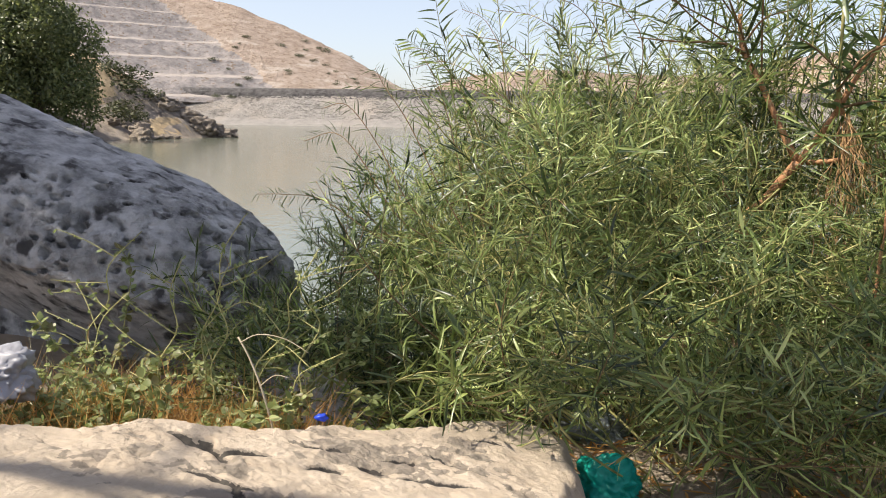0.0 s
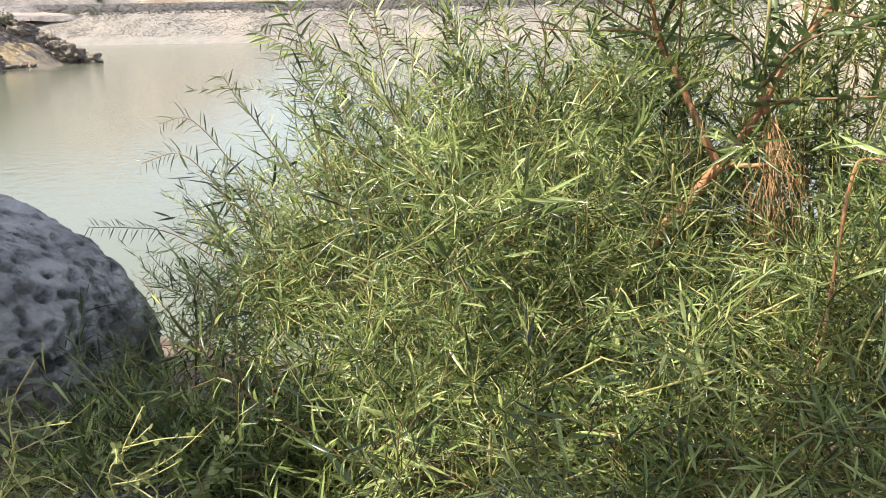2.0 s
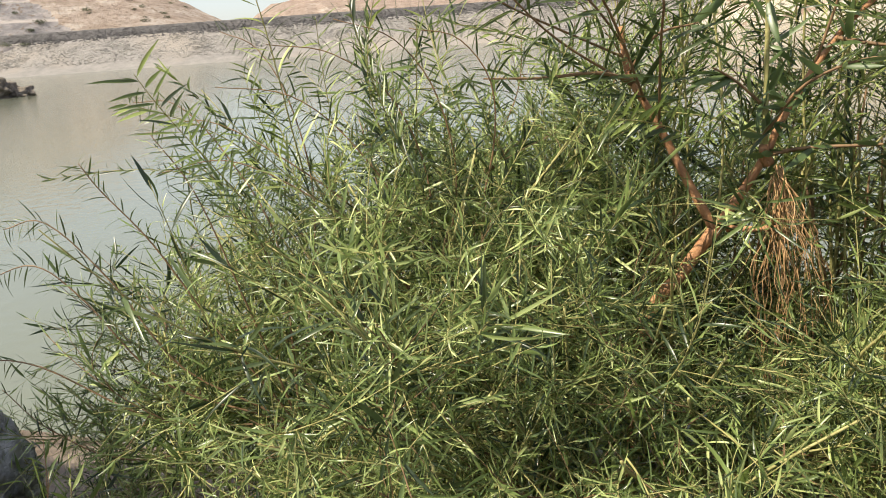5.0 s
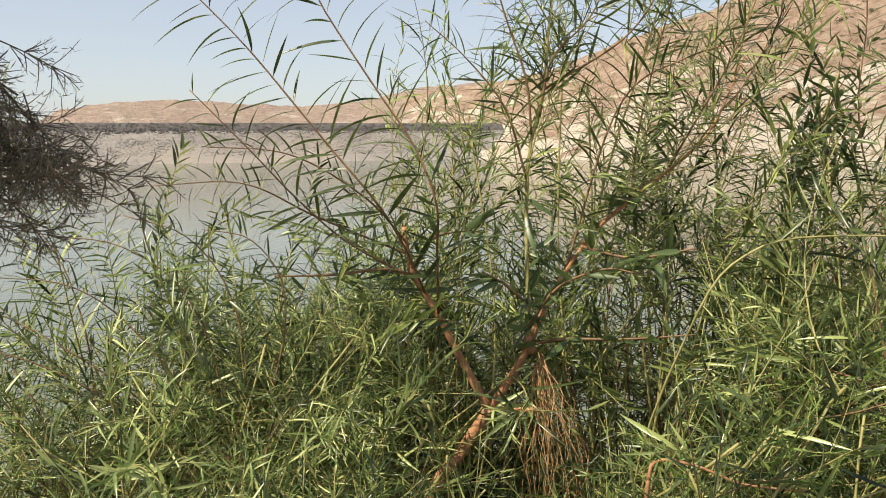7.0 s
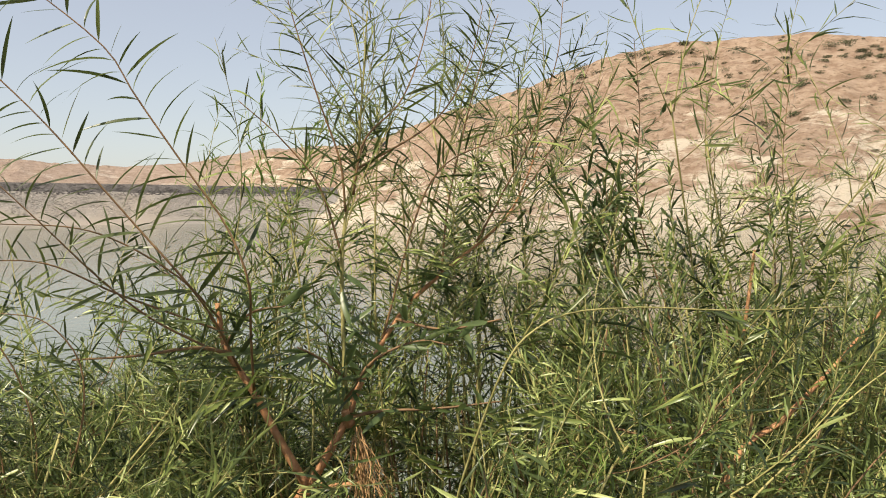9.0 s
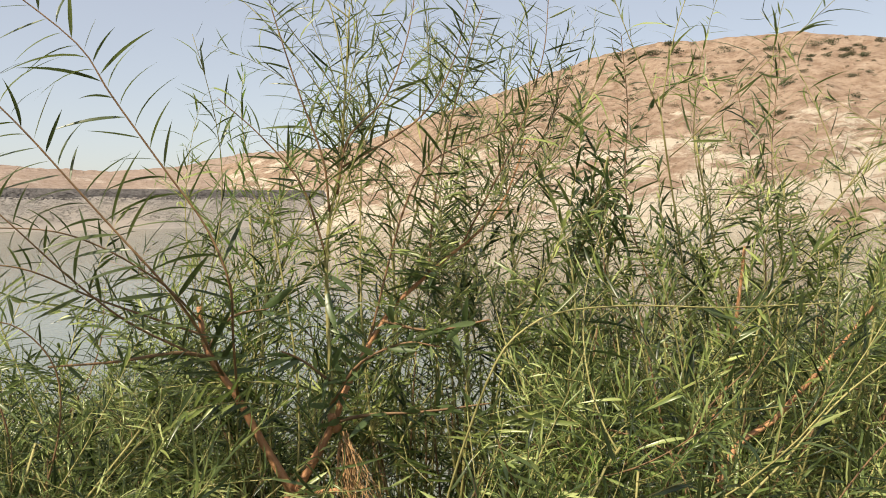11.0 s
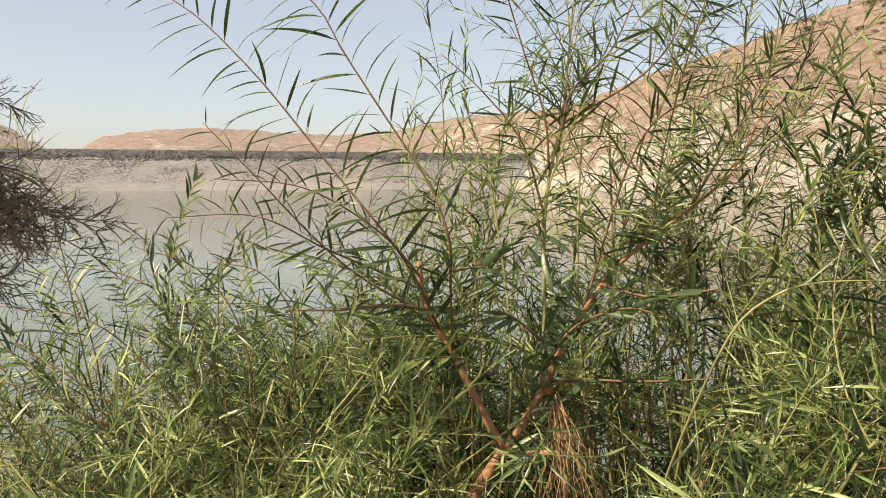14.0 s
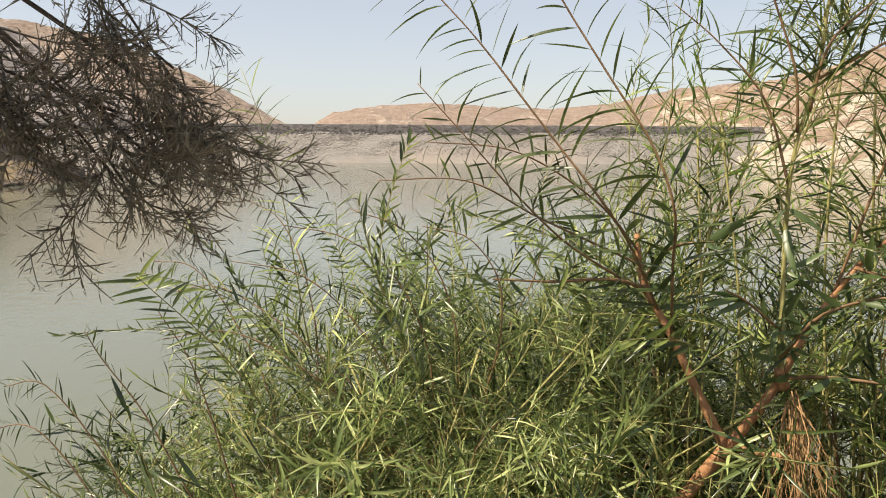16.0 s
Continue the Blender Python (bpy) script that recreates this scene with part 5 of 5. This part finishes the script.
roots = base("dry_root_tuft", (0.37, 1.75, 1.14), "hanging tuft of dry brown root fibres below the fork", "dry roots")
r = random.Random(5)
for i in range(50):
    x, y = 0.392 + r.gauss(0, 0.008), 1.785 + r.gauss(0, 0.010)
    ln = 0.16 + 0.42 * r.random() ** 1.2
    ex, ey = r.gauss(0.02, .045), r.gauss(-0.03, .04)
    top = 1.215 + r.uniform(-.05, .02)
    pts = [(x, y, top)]
    for g in (0.2, 0.4, 0.6, 0.8, 1.0):
        pts.append((x + ex * min(1.0, g * 1.6) + r.gauss(0, .012) * (0.4 + g), y + ey * min(1.0, g * 1.6) + r.gauss(0, .012), top - ln * g))
    limb(roots, pts, r.uniform(0.0010, 0.0019), 0.0007, M_ROOT, "root_fibre", 4, 14)
for i in range(64):
    x, y = -1.42 + 0.68 * R.random(), 0.20 + 0.46 * R.random()
    dry = x > -1.15 or i % 3 > 0
    tuft((x, y, G(x, y) + 0.02), 90, R.uniform(0.12, 0.27), 0.055, 100 + i, "tuft of dry orange-brown grass behind the slab" if dry else "tuft of pale green grass behind the slab", M_DRY if dry else M_WEED, width=0.002, up=R.uniform(0.3, 0.9), category="dry grass" if dry else "grass", name="dry_grass_tuft" if dry else "grass_tuft")


for i in range(20):
    x, y = -0.70 + 0.09 * R.uniform(-1, 1), 0.37 + 0.05 * R.uniform(-1, 1)
    tuft((x, y, G(x, y) + 0.02), 120, R.uniform(0.14, 0.24), 0.035, 700 + i, "fluffy tuft of dry orange grass behind the slab", M_DRY, width=0.0016, up=R.uniform(0.5, 1.1))


ROUND = []
for i in range(3):
    v, f = [], []
    blade(v, f, Vector((0, 0, 0)), Vector((0, 0, 1)), Vector((1, 0.2, 0)), 0.02, 0.013, 0.1 * i, 0.15, 4)
    ROUND.append(mesh_from("leaf", v, f, [M_WEED]))


def weed(loc, stems_, seed, height, label):
    """A straggling thorny weed: zigzag pale stems with small roundish leaves."""
    r = random.Random(seed)
    w = base("weed", loc, label, "weed", "weeds behind the slab")
    for i in range(stems_):
        d = Vector((r.gauss(0, .9), r.gauss(0, .5), r.uniform(.25, 1.2))).normalized()
        ln = height * r.uniform(.5, 1.1)
        pts = [Vector((0, 0, 0)) + d * ln * f + Vector((r.gauss(0, .022), r.gauss(0, .022), -0.25 * ln * f * f)) for f in (0, .2, .4, .6, .8, 1)]
        verts, faces = [], []
        path = smooth_path([tuple(p) for p in pts], 16)
        tube(verts, faces, path, [0.0024 - 0.0016 * k / 15 for k in range(16)], 5)
        ns = len(faces)
        for k in range(int(84 * ln / 0.4)):
            f = r.uniform(.12, 1)
            c = path[int(f * 15)]
            dd = Vector((r.gauss(0, 1), r.gauss(0, 1), r.gauss(.2, .7))).normalized()
            s = r.uniform(.008, .024)
            blade(verts, faces, c + dd * 0.004, dd, Vector((r.uniform(-.6, .6), r.uniform(-.6, .6), 1)), s, s * 0.75, 0.1, 0.1, 4)
        part("stem", mesh_from("stem", verts, faces, [M_WEED, M_TWIG], index=[1] * ns + [0] * (len(faces) - ns)), w)


for i, (x, y, h, n) in enumerate(((-0.95, 0.40, 0.66, 12), (-0.75, 0.45, 0.46, 14), (-1.12, 0.42, 0.52, 14), (-0.85, 0.58, 0.58, 12), (-1.25, 0.35, 0.42, 14), (-0.85, 0.30, 0.36, 14), (-1.35, 0.50, 0.40, 12), (-1.05, 0.28, 0.34, 14), (-0.68, 0.55, 0.44, 12), (-1.0, 0.62, 0.48, 12), (-1.18, 0.26, 0.30, 16), (-0.95, 0.24, 0.28, 16), (-0.72, 0.32, 0.30, 16), (-1.3, 0.6, 0.62, 10), (-1.05, 0.5, 0.72, 9))):
    weed((x, y, G(x, y)), n if y > 0.33 else n // 2, 200 + i, h, "straggling green weed with small round leaves and pale stems")
M_SPRIG = mat("pale_green_stem", (0.30, 0.29, 0.11), (0.50, 0.47, 0.22), 30, 0.6)


def sprig(foot, tip, seed, bow):
    """A tall straggling sprig: a zigzag pale stem, thin side branches and sparse round leaves."""
    r = random.Random(seed)
    foot, tip = Vector(foot), Vector(tip)
    w = base("weed", foot, "tall thin weed sprig with sparse small round leaves", "weed", "weeds behind the slab")
    pts = [foot.lerp(tip, f) + Vector((bow * math.sin(math.pi * f) + 0.014 * (-1) ** k, r.gauss(0, .01), 0)) for k, f in enumerate((0, .2, .4, .55, .7, .85, 1))]
    lines = [(limb(w, [tuple(p) for p in pts], 0.0026, 0.001, M_SPRIG, "stem", 5, 26), 22)]
    for k in range(6):
        c = lines[0][0][7 + 3 * k] + w.location
        out = Vector((r.choice((-1, 1)) * r.uniform(0.4, 1), r.gauss(0, .5), r.uniform(.1, .8))).normalized() * r.uniform(.07, .17)
        lines.append((limb(w, [tuple(c), tuple(c + out * 0.5 + Vector((0, 0, r.uniform(-.01, .02)))), tuple(c + out)], 0.0014, 0.0007, M_SPRIG, "branch", 4, 10), 9))
    for path, n in lines:
        for k in range(n):
            c = path[r.randrange(2, len(path))]
            d = Vector((r.gauss(0, 1), r.gauss(0, 1), r.gauss(.2, .7)))
            part("leaf", ROUND[k % 3], w, m=aim_z(c, d, r.uniform(0, 6), r.uniform(.3, .75)))


for k, (foot, tip, bow) in enumerate((((-1.30, 0.5), (-1.128, 0.5, 0.943), -0.05), ((-1.0, 0.48), (-0.883, 0.5, 0.895), 0.03), ((-0.86, 0.45), (-0.655, 0.5, 0.919), -0.04), ((-0.95, 0.5), (-0.85, 0.5, 0.996), -0.05), ((-0.80, 0.5), (-0.674, 0.5, 0.94), 0.03), ((-1.12, 0.42), (-0.98, 0.46, 0.90), 0.04), ((-0.9, 0.42), (-0.58, 0.43, 0.76), -0.03), ((-1.2, 0.36), (-1.05, 0.38, 0.84), -0.04))):
    sprig((*foot, G(*foot)), tip, 900 + k, bow)


dead = base("dead_twig", (-0.62, 0.28, G(-0.62, 0.28)), "bleached dead twig standing in the dry grass", "twig")
limb(dead, [(-0.66, 0.35, 0.46), (-0.665, 0.35, 0.58), (-0.69, 0.35, 0.68), (-0.72, 0.35, 0.75), (-0.745, 0.35, 0.79)], 0.0028, 0.0016, M_BLEACHED, "stem", 6, 16)
limb(dead, [(-0.74, 0.35, 0.78), (-0.70, 0.35, 0.80), (-0.65, 0.36, 0.795), (-0.60, 0.36, 0.775)], 0.0013, 0.0007, M_BLEACHED, "side_twig", 5, 14)
limb(dead, [(-0.70, 0.35, 0.70), (-0.66, 0.34, 0.73), (-0.63, 0.34, 0.73)], 0.0012, 0.0006, M_BLEACHED, "side_twig", 5, 10)


# ---- litter and stones ----
def crumpled(name, size, seed, m, label, loc, category="plastic bag", sub=5):
    bm = bmesh.new()
    bmesh.ops.create_icosphere(bm, subdivisions=sub, radius=1)
    for v in bm.verts:
        p = v.co
        k = 1 + 0.45 * noise.noise(p * 1.8 + Vector((seed, 0, 0))) + 0.25 * abs(noise.noise(p * 3.5 + Vector((0, seed, 0)))) - 0.22 * abs(noise.noise(p * 7 + Vector((0, 0, seed)))) + 0.1 * abs(noise.noise(p * 17 + Vector((seed, 0, seed))))
        v.co = Vector((p.x * size[0], p.y * size[1], p.z * size[2])) * k
    me = bpy.data.meshes.new(name)
    bm.to_mesh(me)
    bm.free()
    me.materials.append(m)
    me.polygons.foreach_set("use_smooth", [True] * len(me.polygons))
    ob = new(name, me)
    ob.location = loc
    return tagged(ob, label, category)


crumpled("plastic_bag", (0.072, 0.05, 0.055), 3, M_BAG_GREEN, "crumpled turquoise green plastic bag on the ground", (-0.118, 0.765, G(-.118, .765) + 0.045))
crumpled("plastic_bag", (0.09, 0.07, 0.055), 6, M_BAG_WHITE, "crumpled white plastic bag among the weeds", (-1.33, 0.30, 0.65))
crumpled("plastic_bag", (0.09, 0.07, 0.05), 9, M_CLEAR, "crumpled clear plastic bag under the willow", (-0.22, 1.22, G(-.22, 1.22) + 0.03))
crumpled("plastic_wrapper", (0.012, 0.009, 0.006), 12, M_BLUE, "small crumpled blue wrapper by the rock", (-0.57, 0.352, 0.66), "wrapper", 3)
crumpled("plastic_wrapper", (0.012, 0.008, 0.006), 13, M_RED, "small crumpled red wrapper under the willow", (0.38, 1.2, G(.38, 1.2) + 0.02), "wrapper", 3)

stone_data = [rock_mesh("stone", (1, 0.8, 0.55), 20 + i, [M_STONE], 2, 0.35, 1.3) for i in range(5)]
r = random.Random(9)
for i in range(130):
    x, y = r.uniform(-1.6, 2.2), r.uniform(0.6, 2.7)
    k = 0.015 + 0.06 * r.random() ** 2.5
    ob = new("stone", stone_data[i % 5])
    ob.matrix_basis = pose(x, y, G(x, y) + k * 0.2, 0, 0, r.uniform(0, 360)) @ Matrix.Diagonal((k, k, k, 1))
    tagged(ob, "small pale stone on the shore", "stone", "stones on the shore")


def leaf_litter(n, xr, yr, seed):
    r = random.Random(seed)
    verts, faces = [], []
    for i in range(n):
        x, y = r.uniform(*xr), r.uniform(*yr)
        a = r.uniform(0, 6.28)
        blade(verts, faces, Vector((x, y, G(x, y) + r.uniform(0.004, 0.018))), Vector((math.cos(a), math.sin(a), r.uniform(-.1, .25))), Vector((0, 0, 1)), r.uniform(.03, .08), r.uniform(.005, .009), r.uniform(0, .3), 0.2, 4)
    tagged(new("leaf_litter", mesh_from("leaf_litter", verts, faces, [M_DRY])), "fallen dry willow leaves on the ground", "leaf litter", kind="stuff")


leaf_litter(3500, (-1.2, 2.2), (0.1, 2.4), 4)


# ---- overhanging tamarisk ----
def build_tamarisk():
    tree = base("tamarisk_tree", (-3.6, -1.7, G(-3.6, -1.7)), "dark feathery tamarisk tree leaning over the shore", "tree")
    arm = limb(tree, [(-3.6, -1.7, 0.4), (-3.5, -1.6, 1.6), (-3.1, -1.55, 2.7), (-2.3, -1.22, 3.25), (-1.5, -0.55, 3.35), (-1.0, 0.2, 3.0)], 0.055, 0.012, M_TRUNK, "trunk", 9, 30)
    # after the first three, unseen clumps added to shade ground and low thicket
    clumps = [(-3.5, -1.5, 3.3, 0.6), (-3.0, -1.7, 3.3, 0.55), (-3.9, -1.2, 3.1, 0.5), (-2.45, 0.08, 2.55, 0.24), (-2.25, -0.02, 2.6, 0.18), (-1.15, 0.0, 2.6, 0.17), (-0.93, 0.04, 2.58, 0.17), (-0.72, -0.02, 2.62, 0.17), (-0.5, 0.03, 2.6, 0.17), (-0.28, 0.0, 2.62, 0.17), (-0.06, 0.02, 2.6, 0.17), (-2.1, -0.14, 2.6, 0.19), (-1.2, -0.32, 2.62, 0.17), (-0.97, -0.36, 2.6, 0.17), (-0.74, -0.3, 2.62, 0.17), (-0.5, -0.34, 2.6, 0.17), (-0.25, -0.3, 2.62, 0.17), (-1.38, -0.19, 2.6, 0.15), (-1.14, -0.16, 2.62, 0.15), (-0.9, -0.17, 2.6, 0.15), (-0.66, -0.15, 2.62, 0.15), (-0.42, -0.17, 2.6, 0.15), (-0.75, 0.22, 2.62, 0.16), (-0.5, 0.2, 2.6, 0.16), (-0.27, 0.23, 2.62, 0.16), (-0.04, 0.2, 2.6, 0.16), (-0.6, 0.4, 2.62, 0.15), (-0.36, 0.42, 2.6, 0.15), (-0.12, 0.4, 2.62, 0.15), (-2.3, 0.2, 2.6, 0.2), (-2.07, 0.18, 2.6, 0.18)]
    # the unseen canopy sunward of the boulder, added to keep it in shade
    clumps += [(-4.26, -0.1, 3.6, 0.5), (-3.66, -0.03, 3.55, 0.46), (-3.21, 0.03, 3.5, 0.36), (-4.01, 0.5, 3.55, 0.48), (-3.41, 0.5, 3.55, 0.44), (-3.24, 0.33, 3.45, 0.28), (-4.66, 0.35, 3.65, 0.5)]
    for x, y, z, k in clumps:
        f = min(arm[12:], key=lambda p: (p + tree.location - Vector((x, y, z))).length) + tree.location
        limb(tree, [tuple(f), ((x + f.x) / 2, (y + f.y) / 2, (z + f.z) / 2 + 0.08), (x, y, z)], 0.009, 0.004, M_TRUNK, "limb", 6, 12)
    limb(tree, [(-2.3, -1.22, 3.25), (-1.9, -1.1, 3.1), (-1.55, -1.0, 2.9), (-1.2, -0.8, 2.75)], 0.016, 0.006, M_TRUNK, "limb", 6, 16)
    limb(tree, [(-1.9, -1.1, 3.1), (-1.7, -1.18, 2.9), (-1.35, -1.2, 2.75)], 0.009, 0.004, M_TRUNK, "limb", 6, 12)
    o = tree.location
    part("crown", crown_mesh("crown", [(x - o.x, y - o.y, z - o.z, k) for x, y, z, k in clumps], 10000, 0.042, 88, M_TAM), tree)
    r = random.Random(14)
    fork = (-0.51, 0.51, 1.93)
    limb(tree, [(-0.95, 0.20, 2.96), (-0.84, 0.36, 2.45), (-0.64, 0.47, 2.08), fork], 0.010, 0.005, M_TRUNK, "bough", 7, 16)
    boughs = []
    for tip in ((-0.232, 0.583, 1.752), (-0.210, 0.596, 1.740), (-0.201, 0.602, 1.715), (-0.207, 0.594, 1.662), (-0.240, 0.577, 1.662), (-0.255, 0.565, 1.680), (-0.285, 0.543, 1.700), (-0.310, 0.528, 1.725), (-0.229, 0.615, 1.707), (-0.266, 0.585, 1.722), (-0.273, 0.629, 1.745), (-0.303, 0.555, 1.750)):
        tip = Vector(fork).lerp(Vector(tip), r.uniform(0.80, 0.97))
        tip += Vector((0.012, 0, -0.007))
        m_ = Vector(fork).lerp(tip, 0.55) + Vector((r.uniform(-.06, .07), r.uniform(-.05, .08), r.uniform(-.05, .07)))
        boughs.append([fork, tuple(m_), tuple(tip)])
    for b in boughs:
        path = limb(tree, b, 0.0013, 0.0008, M_TRUNK, "bough", 6, 18)
        for i in range(9):
            k = (0.66 + 0.34 * r.random() ** 0.8) * (len(path) - 1)
            j = min(int(k), len(path) - 2)
            c = path[j].lerp(path[j + 1], k - j)
            t = (path[j + 1] - path[j]).normalized()
            part("feathery_twig", FEATHER[r.randrange(len(FEATHER))], tree, m=aim_z(c, (Vector((r.gauss(.25, .3), r.gauss(.1, .3), -1)) if r.random() < 0.15 else t * 0.7 + Vector((r.gauss(.1, .6), r.gauss(0, .5), r.gauss(-.25, .55)))), r.uniform(0, 6.28), r.uniform(.17, 0.36)))


FEATHER = []
for i in range(5):
    r = random.Random(300 + i)
    verts, faces = [], []
    main_path = [Vector((0.03 * math.sin(3 * f + i), 0.02 * math.sin(4 * f), 0.26 * f)) for f in (k / 9 for k in range(10))]
    tube(verts, faces, main_path, [0.0022 - 0.0014 * k / 9 for k in range(10)], 4)
    for k in range(24):
        f = r.uniform(.1, 1)
        c = main_path[int(f * 9)]
        d = Vector((r.gauss(0, .7), r.gauss(0, .7), r.uniform(.3, 1))).normalized()
        ln = r.uniform(.04, .10)
        pts = [c + d * ln * g + Vector((0, 0, -0.15 * ln * g * g)) for g in (0, .33, .66, 1)]
        tube(verts, faces, pts, [0.0010, 0.0012, 0.0010, 0.0005], 4)
        for q in range(4):
            e = c + d * ln * r.uniform(.2, 1)
            blade(verts, faces, e, (d + Vector((r.gauss(0, .6), r.gauss(0, .6), r.gauss(0, .6)))).normalized(), Vector((0.3, 0.2, 1)), r.uniform(.012, .03), 0.0022, 0.1, 0.2, 3)
    FEATHER.append(mesh_from("feathery_twig", verts, faces, [M_TAM]))
build_tamarisk()
